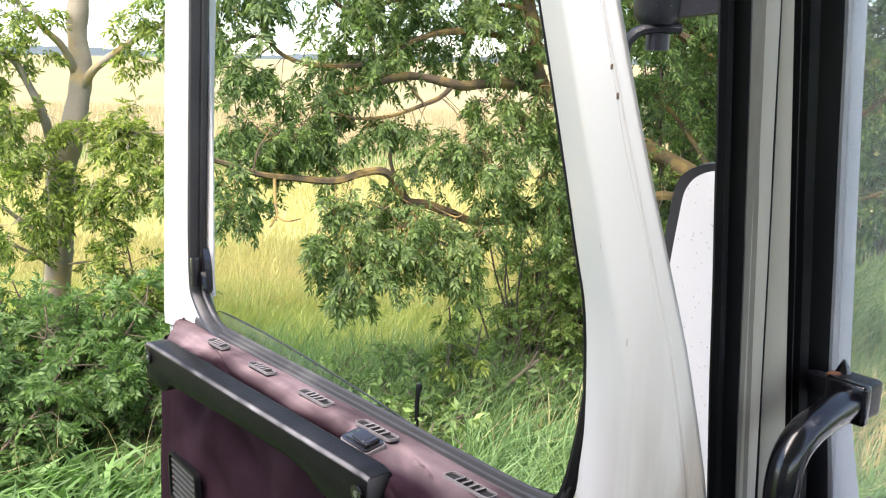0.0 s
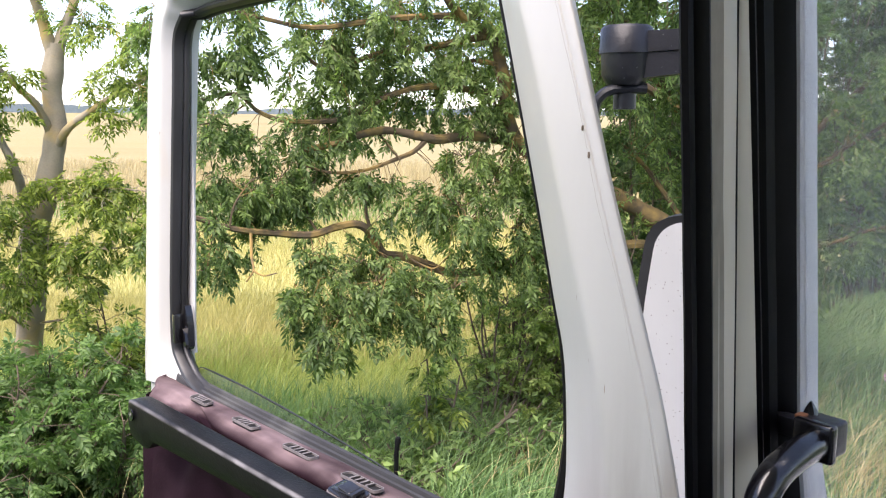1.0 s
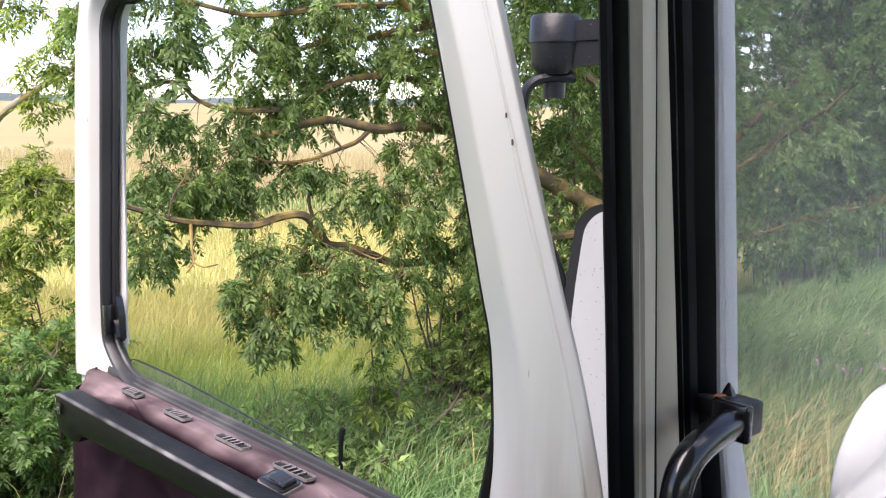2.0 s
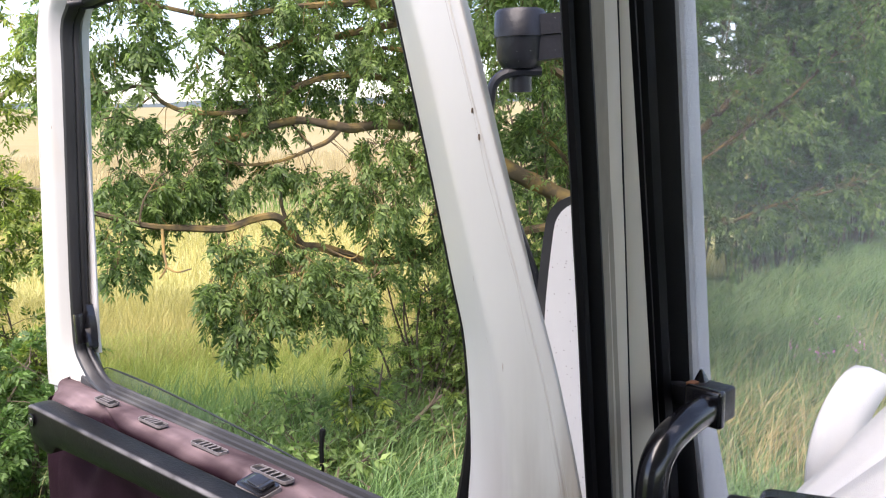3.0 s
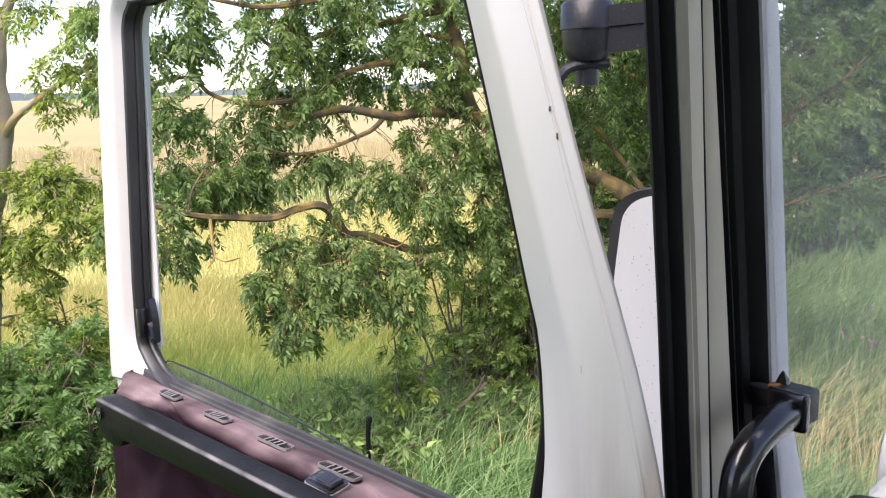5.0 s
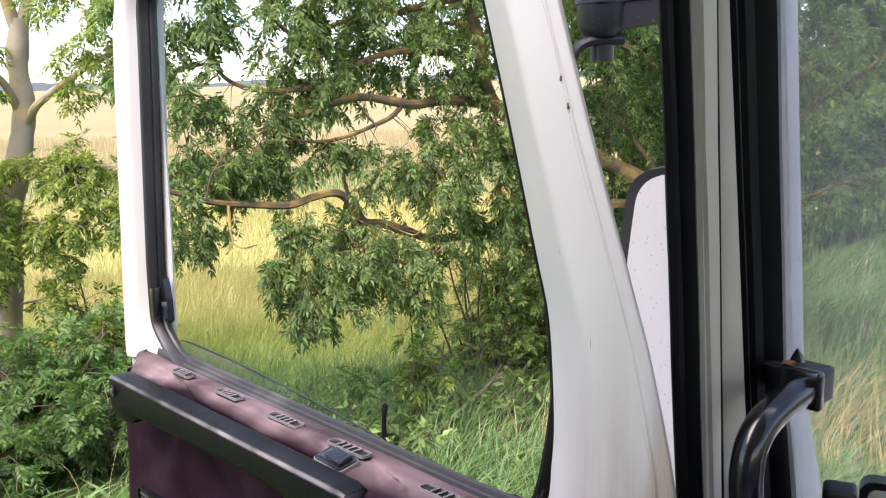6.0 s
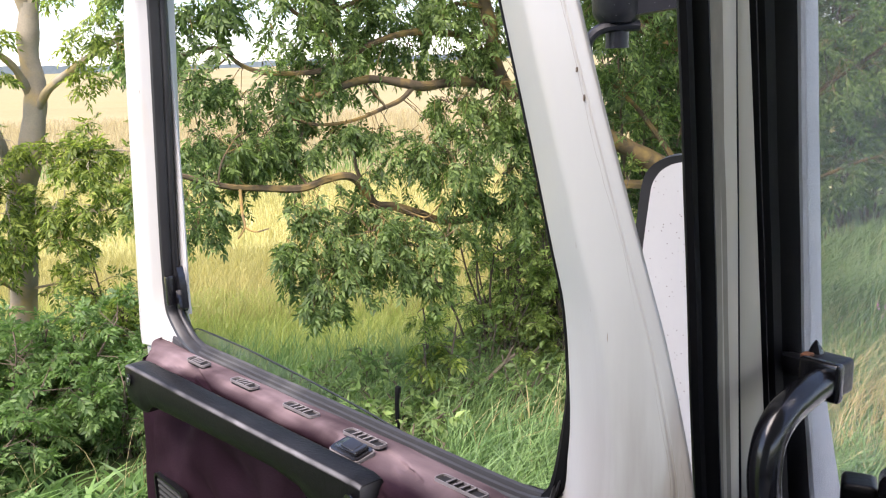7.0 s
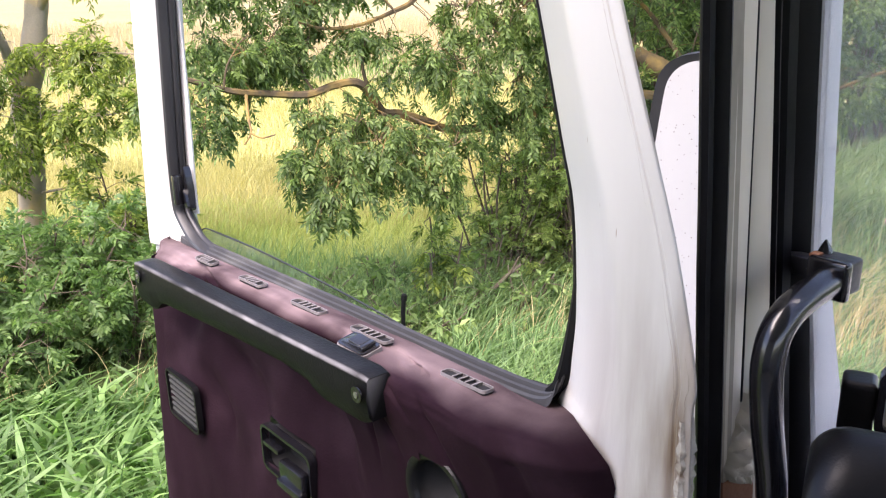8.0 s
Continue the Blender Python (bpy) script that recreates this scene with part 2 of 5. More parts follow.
FRESH = leaf_material("fresh_grass_blade", (0.325, 0.405, 0.115), (0.49, 0.49, 0.18), 0.3, 0.4, 0.8, (1.1, 1.2, 0.8))
STRAW = leaf_material("dry_stalk", (0.42, 0.33, 0.16), (0.55, 0.45, 0.25), 0.2, 0.25)
CORN = leaf_material("ripening_cereal", (0.45, 0.375, 0.20), (0.53, 0.45, 0.255), 0.15, 0.35, 0.15, (1.0, 1.0, 0.95))
PETAL = leaf_material("pink_petal", (0.5, 0.15, 0.4), (0.6, 0.25, 0.5), 0.2, 0.3)


# ---------------------------------------------------------------- mesh helpers
def part(name, bm, mat, parent=None, label="", smooth=True, angle=40):
    """Links a bmesh as one mesh object, under a thing or a part."""
    bmesh.ops.recalc_face_normals(bm, faces=bm.faces)
    me = bpy.data.meshes.new(name)
    if smooth:
        for f in bm.faces:
            f.smooth = True
        for e in bm.edges:
            if len(e.link_faces) == 2 and e.calc_face_angle(0) > radians(angle):
                e.smooth = False
    bm.to_mesh(me)
    bm.free()
    me.materials.append(mat)
    ob = new(name, me)
    if parent:
        ob.parent = parent
    return tagged(ob, label)


def empty(name, m, label, category, group="", kind=""):
    ob = new(name)
    ob.empty_display_size = 0.05
    ob.matrix_world = m
    return tagged(ob, label, category, group, kind)


def grid(bm, rows, close_u=False, close_v=False):
    """Faces between rows of points."""
    vs = [[bm.verts.new(p) for p in r] for r in rows]
    nr, nc = len(vs), len(vs[0])
    for i in range(nr if close_u else nr - 1):
        for j in range(nc if close_v else nc - 1):
            a, b = vs[i], vs[(i + 1) % nr]
            bm.faces.new((a[j], a[(j + 1) % nc], b[(j + 1) % nc], b[j]))
    return vs


def smooth_line(pts, n=4):
    """Points of a soft curve through the given points."""
    P = [Vector(p) for p in pts]
    out = []
    for i in range(len(P) - 1):
        a, b, c, d = P[max(i - 1, 0)], P[i], P[i + 1], P[min(i + 2, len(P) - 1)]
        for k in range(n):
            t = k / n
            out.append(0.5 * ((2 * b) + (c - a) * t + (2 * a - 5 * b + 4 * c - d) * t * t + (3 * b - a - 3 * c + d) * t ** 3))
    out.append(P[-1])
    return out


def tube(bm, pts, radii, sides=10, cap=True):
    """A round tapered bar along a line of points."""
    pts = [Vector(p) for p in pts]
    rows, side = [], None
    for i, p in enumerate(pts):
        d = (pts[min(i + 1, len(pts) - 1)] - pts[max(i - 1, 0)]).normalized()
        if side is None:
            side = d.orthogonal().normalized()
        side = (side - d * side.dot(d)).normalized()
        up = d.cross(side)
        r = radii[i] if hasattr(radii, "__len__") else radii
        rows.append([p + (side * math.cos(a) + up * math.sin(a)) * r for a in (2 * math.pi * k / sides for k in range(sides))])
    vs = grid(bm, rows, close_v=True)
    if cap:
        bm.faces.new(vs[0])
        bm.faces.new(vs[-1])


def box(bm, centre, size, bevel=0.003, turn=None, segments=2):
    """A block with rounded edges."""
    made = bmesh.ops.create_cube(bm, size=1)["verts"]
    m = Matrix.Translation(centre) @ (turn or Matrix()) @ Matrix.Diagonal((*size, 1))
    bmesh.ops.transform(bm, matrix=m, verts=made)
    if bevel:
        es = list({e for v in made for e in v.link_edges})
        bmesh.ops.bevel(bm, geom=es, offset=bevel, segments=segments, affect="EDGES", profile=0.6)


def prism(bm, outline, depth0, depth1, axes):
    """A plate with the given outline; axes: origin, u, v, w."""
    o, u, v, w = axes
    a = [bm.verts.new(o + u * p + v * q + w * depth0) for p, q in outline]
    b = [bm.verts.new(o + u * p + v * q + w * depth1) for p, q in outline]
    bm.faces.new(a)
    bm.faces.new(b)
    for i in range(len(a)):
        j = (i + 1) % len(a)
        bm.faces.new((a[i], a[j], b[j], b[i]))


def rounded(w, h, r, n=4):
    """Outline of a rectangle with round corners, about the origin."""
    out = []
    for cx, cy, a0 in ((w / 2 - r, h / 2 - r, 0), (-w / 2 + r, h / 2 - r, 90), (-w / 2 + r, -h / 2 + r, 180), (w / 2 - r, -h / 2 + r, 270)):
        for k in range(n + 1):
            a = radians(a0 + 90 * k / n)
            out.append((cx + r * math.cos(a), cy + r * math.sin(a)))
    return out


def ring(bm, outline_out, outline_in, d0, d1, axes):
    """A flat frame between two outlines of the same count."""
    o, u, v, w = axes
    q = [[o + u * p[0] + v * p[1] + w * d for p in ol] for ol, d in ((outline_out, d0), (outline_out, d1), (outline_in, d1), (outline_in, d0))]
    grid(bm, q, close_u=True, close_v=True)


X, Y, Z = Vector((1, 0, 0)), Vector((0, 1, 0)), Vector((0, 0, 1))


def lerp_list(xs, ys, x):
    return float(np.interp(x, xs, ys))


# ---------------------------------------------------------------- ground and distance
def ground_material():
    m = bpy.data.materials.new("meadow_and_field_ground")
    m.use_nodes = True
    nt = m.node_tree
    b = nt.nodes["Principled BSDF"]
    b.inputs["Roughness"].default_value = 0.95
    b.inputs["Specular IOR Level"].default_value = 0.1
    tc = nt.nodes.new("ShaderNodeTexCoord")
    sep = nt.nodes.new("ShaderNodeSeparateXYZ")
    nt.links.new(tc.outputs["Object"], sep.inputs[0])

    def noise_at(sc, stretch=(1, 1, 1), detail=6):
        mp = nt.nodes.new("ShaderNodeMapping")
        mp.inputs["Scale"].default_value = stretch
        nt.links.new(tc.outputs["Object"], mp.inputs[0])
        n = nt.nodes.new("ShaderNodeTexNoise")
        n.inputs["Scale"].default_value, n.inputs["Detail"].default_value = sc, detail
        nt.links.new(mp.outputs[0], n.inputs["Vector"])
        return n.outputs["Fac"]

    def ramp(fac, stops):
        r = nt.nodes.new("ShaderNodeValToRGB")
        for i, (p, c) in enumerate(stops):
            el = r.color_ramp.elements[i] if i < 2 else r.color_ramp.elements.new(p)
            el.position, el.color = p, (*c, 1)
        nt.links.new(fac, r.inputs[0])
        return r.outputs[0]

    def mix(fac, a, c):
        n = nt.nodes.new("ShaderNodeMix")
        n.data_type = "RGBA"
        nt.links.new(fac, n.inputs["Factor"])
        nt.links.new(a, n.inputs["A"])
        nt.links.new(c, n.inputs["B"])
        return n.outputs["Result"]

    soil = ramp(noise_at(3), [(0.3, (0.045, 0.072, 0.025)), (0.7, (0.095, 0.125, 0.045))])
    crop = ramp(noise_at(0.06, (0.25, 1, 1)), [(0.35, (0.225, 0.185, 0.092)), (0.5, (0.265, 0.222, 0.118)), (0.68, (0.205, 0.205, 0.095))])
    fine = ramp(noise_at(4), [(0.3, (0.22, 0.18, 0.085)), (0.7, (0.36, 0.31, 0.18))])
    fm = nt.nodes.new("ShaderNodeMix")
    fm.data_type = "RGBA"
    fm.inputs["Factor"].default_value = 0.3
    nt.links.new(crop, fm.inputs["A"])
    nt.links.new(fine, fm.inputs["B"])
    edge = nt.nodes.new("ShaderNodeMapRange")
    edge.inputs["From Min"].default_value, edge.inputs["From Max"].default_value = 15.0, 17.0
    nt.links.new(sep.outputs["Y"], edge.inputs["Value"])
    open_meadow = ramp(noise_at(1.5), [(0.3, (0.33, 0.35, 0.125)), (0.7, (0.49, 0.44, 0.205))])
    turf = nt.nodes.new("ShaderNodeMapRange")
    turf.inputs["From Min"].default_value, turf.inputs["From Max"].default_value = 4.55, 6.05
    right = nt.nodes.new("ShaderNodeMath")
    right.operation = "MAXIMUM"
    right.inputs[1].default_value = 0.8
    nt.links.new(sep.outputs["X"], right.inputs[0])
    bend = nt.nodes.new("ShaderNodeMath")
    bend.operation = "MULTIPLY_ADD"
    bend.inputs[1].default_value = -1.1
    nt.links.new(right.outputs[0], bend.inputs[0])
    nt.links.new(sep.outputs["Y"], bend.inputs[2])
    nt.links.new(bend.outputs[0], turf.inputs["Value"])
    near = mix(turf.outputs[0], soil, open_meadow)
    nt.links.new(mix(edge.outputs[0], near, fm.outputs["Result"]), b.inputs["Base Color"])
    return m


def build_ground():
    bm = bmesh.new()
    xs = [-2500, -600, -200, -80, -40, -20, -12, -8, -5, -3, -1, 1, 3, 5, 8, 12, 20, 40, 80, 200, 600, 2500]
    ys = [-2500, -400, -60, -20, -8, -3, 0, 2, 4, 6, 8, 10, 12, 15, 18, 24, 34, 50, 80, 140, 260, 600, 2500]
    swell = lambda x, y: 0.0185 * max(0.0, min(500.0, math.hypot(x, y)) - 32)
    rows = [[(x, y, swell(x, y) + (0.06 * noise.noise((x * 0.3, y * 0.3, 0)) if abs(x) < 50 and abs(y) < 50 else 0)) for x in xs] for y in ys]
    grid(bm, rows)
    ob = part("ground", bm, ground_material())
    tagged(ob, "green verge running out into a ripe yellow cereal field", "ground", kind="structure")


def build_distance():
    """Far woods on the skyline, a ragged low strip."""
    rng = np.random.default_rng(4)
    bm = bmesh.new()
    lo, hi = [], []
    for i in range(400):
        a = radians(-100 + i * 0.5)
        r = 620
        p = (r * math.sin(a), r * math.cos(a))
        h = 1.5 + 8 * max(0, noise.noise((i * 0.05, 2, 0)) + 0.2) + 1.5 * rng.random()
        lo.append((*p, 6))
        hi.append((*p, 9.9 + 0.75 * h))
    grid(bm, [lo, hi])
    # blue-grey of distance haze is put straight into the woods' colour
    ob = part("far_woods", bm, material("haze_blue_far_woods", (0.17, 0.22, 0.25), 1.0, var=0.3, scale=0.05, bump=0))
    tagged(ob, "far line of woods on the horizon, bluish haze in its colour", "backdrop", kind="structure")


build_ground()
build_distance()


# ---------------------------------------------------------------- leaves and grass
def quick_mesh(name, verts, tris, mat):
    """A mesh from arrays of vertices and triangles or quads."""
    k = tris.shape[1]
    me = bpy.data.meshes.new(name)
    me.vertices.add(len(verts))
    me.vertices.foreach_set("co", np.asarray(verts, np.float32).ravel())
    me.loops.add(tris.size)
    me.loops.foreach_set("vertex_index", tris.astype(np.int32).ravel())
    me.polygons.add(len(tris))
    me.polygons.foreach_set("loop_start", np.arange(0, tris.size, k, dtype=np.int32))
    me.polygons.foreach_set("loop_total", np.full(len(tris), k, np.int32))
    me.update(calc_edges=True)
    me.materials.append(mat)
    return me


def unit(a):
    return a / np.maximum(np.linalg.norm(a, axis=-1, keepdims=True), 1e-9)


def leaflets(base, way, face, length, width, rng):
    """Folded pointed blades, five corners each."""
    n = len(base)
    side = unit(np.cross(way, face))
    up = np.cross(side, way)
    L, W = length[:, None], width[:, None]
    curl = rng.uniform(-0.25, 0.05, (n, 1)) * L
    mid = base + way * L * 0.45 + up * W * 0.10
    left = base + way * L * 0.42 - side * W * 0.5 + up * W * 0.32
    right = base + way * L * 0.42 + side * W * 0.5 + up * W * 0.32
    tip = base + way * L + up * curl
    v = np.stack([base, left, mid, right, tip], 1).reshape(-1, 3)
    i = np.arange(n)[:, None] * 5
    t = np.concatenate([i + [0, 2, 1], i + [1, 2, 4], i + [0, 3, 2], i + [2, 3, 4]], 0)
    return v, t


def compound_leaves(pos, way, rng, size=0.22, pairs=4, slim=0.30):
    """Ash leaves: a drooping stalk with pairs of pointed leaflets and one at its tip."""
    n = len(pos)
    way = unit(way)
    face = unit(np.cross(np.cross(way, np.array([0, 0, 1.0])), way) + rng.normal(0, 0.45, (n, 3)))
    side = unit(np.cross(way, face))
    size = size * rng.uniform(0.7, 1.2, n)
    V, T, off = [], [], 0
    for k in range(2 * pairs + 1):
        f = 1.0 if k == 2 * pairs else 0.3 + 0.62 * (k // 2) / max(1, pairs - 1) * 0.95
        sg = 0 if k == 2 * pairs else (1 if k % 2 else -1)
        b = pos + way * (size * f * 0.75)[:, None] - np.array([0, 0, 1.0]) * (size * 0.18 * f * f)[:, None]
        d = unit(way * (0.75 if sg else 1.0) + side * sg * 0.9 + rng.normal(0, 0.16, (n, 3)) - np.array([0, 0, 0.25]))
        ln = size * 0.40 * rng.uniform(0.8, 1.15, n)
        v, t = leaflets(b, d, unit(face + rng.normal(0, 0.25, (n, 3))), ln, ln * slim, rng)
        V.append(v)
        T.append(t + off)
        off += len(v)
    return np.concatenate(V), np.concatenate(T)


def simple_leaves(pos, way, rng, size, slim=0.55):
    n = len(pos)
    face = unit(np.array([0, 0, 1.0]) + rng.normal(0, 0.5, (n, 3)))
    ln = size * rng.uniform(0.6, 1.25, n)
    return leaflets(pos, unit(way), face, ln, ln * slim, rng)


def crown_points(lines, rng, spacing, droop, per_end, start=0.25, hang=0.35):
    """Twigs off the limbs, and the places and ways of the leaves at their ends. lines: (points, reach of the twigs, density)."""
    twigs, pos, way = [], [], []
    for pts, reach, dens in lines:
        P = np.array(pts)
        seg = np.linalg.norm(np.diff(P, axis=0), axis=1)
        cum = np.concatenate([[0], np.cumsum(seg)])
        total = cum[-1]
        count = int(dens * total * (1 - start) / spacing)
        for _ in range(count):
            d = total * (start + (1 - start) * rng.random() ** 0.85)
            p = np.array([np.interp(d, cum, P[:, k]) for k in range(3)])
            j = min(np.searchsorted(cum, d), len(P) - 1)
            along = unit(P[j] - P[j - 1])
            out = unit(rng.normal(0, 1, 3) * (1, 1, 0.75) + along * 0.6)
            length = reach * rng.uniform(0.35, 1.1)
            e1 = p + out * length * 0.55 + (0, 0, length * 0.06)
            e2 = e1 + unit(out + rng.normal(0, 0.35, 3)) * length * 0.45 - (0, 0, droop * length)
            twigs.append((p, e1, e2))
            for f in np.linspace(0.35, 1.0, 4):
                b = e1 * (1 - f) + e2 * f
                for _ in range(max(1, int(per_end / 4))):
                    w = unit(rng.normal(0, 1, 3) * (1, 1, 0.6) + unit(e2 - p) * 0.9 - (0, 0, hang))
                    pos.append(b)
                    way.append(w)
    return twigs, np.array(pos), np.array(way)


def clump_points(clumps, lines, rng, droop, hang):
    """Leafy sprays: a bough from the nearest limb into each clump (x, y, z, radius, fill), and twigs with leaves round its end."""
    twigs, pos, way = [], [], []
    limbs = np.concatenate([np.array(p) for p, *_ in lines])
    for x, y, z, r, fill in clumps:
        c = np.array((x, y, z))
        near = limbs[np.argmin(np.linalg.norm(limbs - c - (0, 0, 0.5 * r), axis=1))]
        twigs.append((near, (near + c) / 2 + (0, 0, 0.05), c))
        for _ in range(max(4, int(fill * (r / 0.1) ** 2))):
            out = unit(rng.normal(0, 1, 3) * (1, 1, 0.8))
            p = c + out * r * rng.uniform(0.0, 0.4)
            e1 = c + out * r * rng.uniform(0.5, 0.8) + (0, 0, 0.15 * r)
            e2 = c + unit(out + rng.normal(0, 0.25, 3)) * r * rng.uniform(0.8, 1.25) - (0, 0, droop * r)
            twigs.append((p, e1, e2))
            for f in np.linspace(0.2, 1.0, 4):
                for _ in range(2):
                    pos.append(e1 * (1 - f) + e2 * f)
                    way.append(unit(rng.normal(0, 0.8, 3) * (1, 1, 0.6) + unit(e2 - p) * 0.9 - (0, 0, hang)))
    return twigs, pos, way


def tree(name, label, limbs, bark, leaf, seed, spacing=0.12, reach=0.55, droop=0.2, per_end=8, size=0.22, start=0.25, kind="ash",
         category="tree", twig_radius=0.006, hang=0.35, group="", slim=0.34, clumps=()):
    """limbs: (points, thick, thin, density of twigs); the first one is the trunk."""
    rng = np.random.default_rng(seed)
    base = limbs[0][0][0]
    root = empty(name, Matrix.Translation((base[0], base[1], 0)), label, category, group)
    shift = np.array([base[0], base[1], 0.0])
    bm = bmesh.new()
    lines = []
    for i, (pts, thick, thin, dens, *far) in enumerate(limbs):
        line = smooth_line(pts, 5)
        line = [Vector(p) - Vector(shift) + Vector((noise.noise(Vector(p) * 3) * 0.03, noise.noise(Vector(p) * 3 + Vector((9, 9, 9))) * 0.03, 0)) for p in line]
        rr = [thick + (thin - thick) * k / (len(line) - 1) for k in range(len(line))]
        rr = [r * (1 + 0.18 * noise.noise(Vector(p) * 9)) for r, p in zip(rr, line)]
        tube(bm, line, rr, 9 if thick > 0.03 else 6)
        if dens > 0:
            lines.append(([tuple(p) for p in line], far[0] if far else reach, dens))
    if len(limbs) and limbs[0][1] < 0.02:
        tagged(part("brush", bm, bark, root), kind="stuff")
    else:
        part("trunk", bm, bark, root)
    twigs, pos, way = crown_points(lines, rng, spacing, droop, per_end, start, hang)
    if clumps:
        more = clump_points([(x - base[0], y - base[1], z, r, fill) for group, fill in clumps for x, y, z, r in group], lines, rng, droop, hang)
        twigs, pos, way = twigs + more[0], np.concatenate([pos, more[1]]), np.concatenate([way, more[2]])
    bm = bmesh.new()
    for a, b, c in twigs:
        tube(bm, [a, b, c], [twig_radius, twig_radius * 0.7, twig_radius * 0.35], 4, cap=False)
    tagged(part("branchwork", bm, bark, root), kind="stuff")
    if kind == "ash":
        v, t = compound_leaves(pos, way, rng, size, slim=slim)
    else:
        v, t = simple_leaves(pos, way, rng, size, 0.40)
    crown = new("crown", quick_mesh("crown", v, t, leaf))
    crown.parent = root
    return root


def blades(name, label, spots, heights, mat, rng, width=0.007, bend=0.45, lean=(0.25, 0.0), segments=3, category="grass"):
    """Bent blades of grass, one sheet of stuff."""
    n = len(spots)
    az = rng.uniform(0, 2 * np.pi, n)
    d = np.stack([np.cos(az), np.sin(az)], 1) * rng.uniform(0.2, 1.0, (n, 1)) + np.array(lean)
    face = rng.uniform(0, 2 * np.pi, n)
    s = np.stack([np.cos(face), np.sin(face), np.zeros(n)], 1)
    w = width * rng.uniform(0.6, 1.3, n)
    V = []
    for k in range(segments + 1):
        f = k / segments
        p = np.concatenate([spots + d * (heights * bend * f * f)[:, None], (heights * f * (1 - 0.30 * bend * f))[:, None]], 1)
        ww = (w * (1 - f) ** 0.7)[:, None] if k < segments else np.zeros((n, 1))
        V += [p - s * ww, p + s * ww]
    v = np.stack(V, 1).reshape(-1, 3)
    i = np.arange(n)[:, None] * (2 * segments + 2)
    q = np.concatenate([i + [2 * k, 2 * k + 1, 2 * k + 3, 2 * k + 2] for k in range(segments)], 0)
    ob = new(name, quick_mesh(name, v, q, mat))
    return tagged(ob, label, category, kind="stuff")


def scatter(n, x0, x1, y0, y1, rng, clump=0.0):
    p = np.stack([rng.uniform(x0, x1, n), rng.uniform(y0, y1, n)], 1)
    if clump:
        keep = np.array([noise.noise((x * 0.9, y * 0.9, 3.3)) > rng.uniform(-clump, clump * 0.3) for x, y in p])
        p = p[keep]
    return p


def build_grass():
    rng = np.random.default_rng(11)
    # verge close by: tall lush blades, leaning with the wind
    p = scatter(48000, -4.5, 7.5, 2.1, 7.0, rng, 0.5)
    p = p[(p[:, 0] * 0.602 - p[:, 1] * 0.799) < -1.0]
    p = p[((p[:, 0] > -0.9) | (p[:, 1] > 4.3)) & ((p[:, 0] > 1.6) | (p[:, 1] < 5.4 + 0.35 * p[:, 0]))]
    blades("verge_grass", "tall lush green grass on the verge", p, rng.uniform(0.25, 0.52, len(p)), BLADE, rng, 0.0045, 0.85, (0.35, -0.05), 4)
    p = scatter(46000, 1.7, 9.5, 6.2, 13.0, rng, 0.4)
    p = p[(p[:, 1] < 6.6 + 0.75 * (p[:, 0] - 1.7)) & (p[:, 0] > 0.36 * p[:, 1])]
    blades("verge_grass", "windblown green grass along the hedge", p, rng.uniform(0.3, 0.6, len(p)), BLADE, rng, 0.007, 0.9, (0.45, -0.05), 3)
    p = scatter(8200, -4.0, -0.3, 2.1, 4.0, rng, 0.5)
    loose = np.random.default_rng(12).normal(0, 1, p.shape) * (0.30, 0.0)
    loose[:, 1] = -np.abs(np.random.default_rng(13).normal(0, 0.18, len(p)))
    p = p + loose
    blades("reed_grass", "broad bright green reed grass", p, rng.uniform(0.12, 0.33, len(p)), REED, rng, 0.025, 1.15, (0.15, 0.0), 4)
    p = np.concatenate([scatter(16000, -0.4, 2.2, 2.5, 5.0, rng, 0.3), scatter(9000, 0.0, 1.4, 2.6, 4.1, rng)])
    blades("bank_grass", "bent bright green grass on the bank", p, rng.uniform(0.2, 0.5, len(p)), BANK, rng, 0.007, 0.85, (0.3, -0.05))
    # open meadow behind the trees
    p = scatter(42000, -4.5, 1.8, 5.2, 7.4, rng)
    blades("meadow_edge_grass", "fresh light green grass at the meadow edge", p, rng.uniform(0.12, 0.33, len(p)), FRESH, rng, 0.003, 0.7, (0.3, 0.0))
    p = np.concatenate([scatter(40000, -5.5, 2.2, 6.6, 9.5, rng), scatter(46000, -8.0, 5.0, 9.5, 17.0, rng)])
    blades("meadow_grass", "yellow-green meadow grass behind the trees", p, rng.uniform(0.16, 0.36, len(p)), MEADOW, rng, 0.0038, 0.6, (0.15, 0.0), 2)
    p = scatter(4200, -1.5, 0.35, 4.3, 5.5, rng, 0.5)
    blades("tall_grass", "tall thin grass among the nettles", p, rng.uniform(0.25, 0.55, len(p)), BLADE, rng, 0.0042, 0.55, (0.2, 0.0), 4)
    # trodden grass round the van
    p = scatter(60000, -9.0, 9.5, -6.5, 6.0, rng, 0.8)
    ahead, aside = p[:, 0] * 0.799 + p[:, 1] * 0.602, -p[:, 0] * 0.602 + p[:, 1] * 0.799
    p = p[(ahead < -4.7) | (ahead > 2.0) | (aside < -1.85) | (aside > 1.1)]
    p = p[(p[:, 1] < 2.6) | (p[:, 0] < -4.0) | (p[:, 0] > 6.8)]
    blades("trodden_grass", "short green grass round the van", p, rng.uniform(0.1, 0.28, len(p)), BLADE, rng, 0.007, 0.8, (0.2, 0.0), 2)
    p = scatter(8000, -16.0, 11.0, 16.5, 21.5, rng, 0.8)
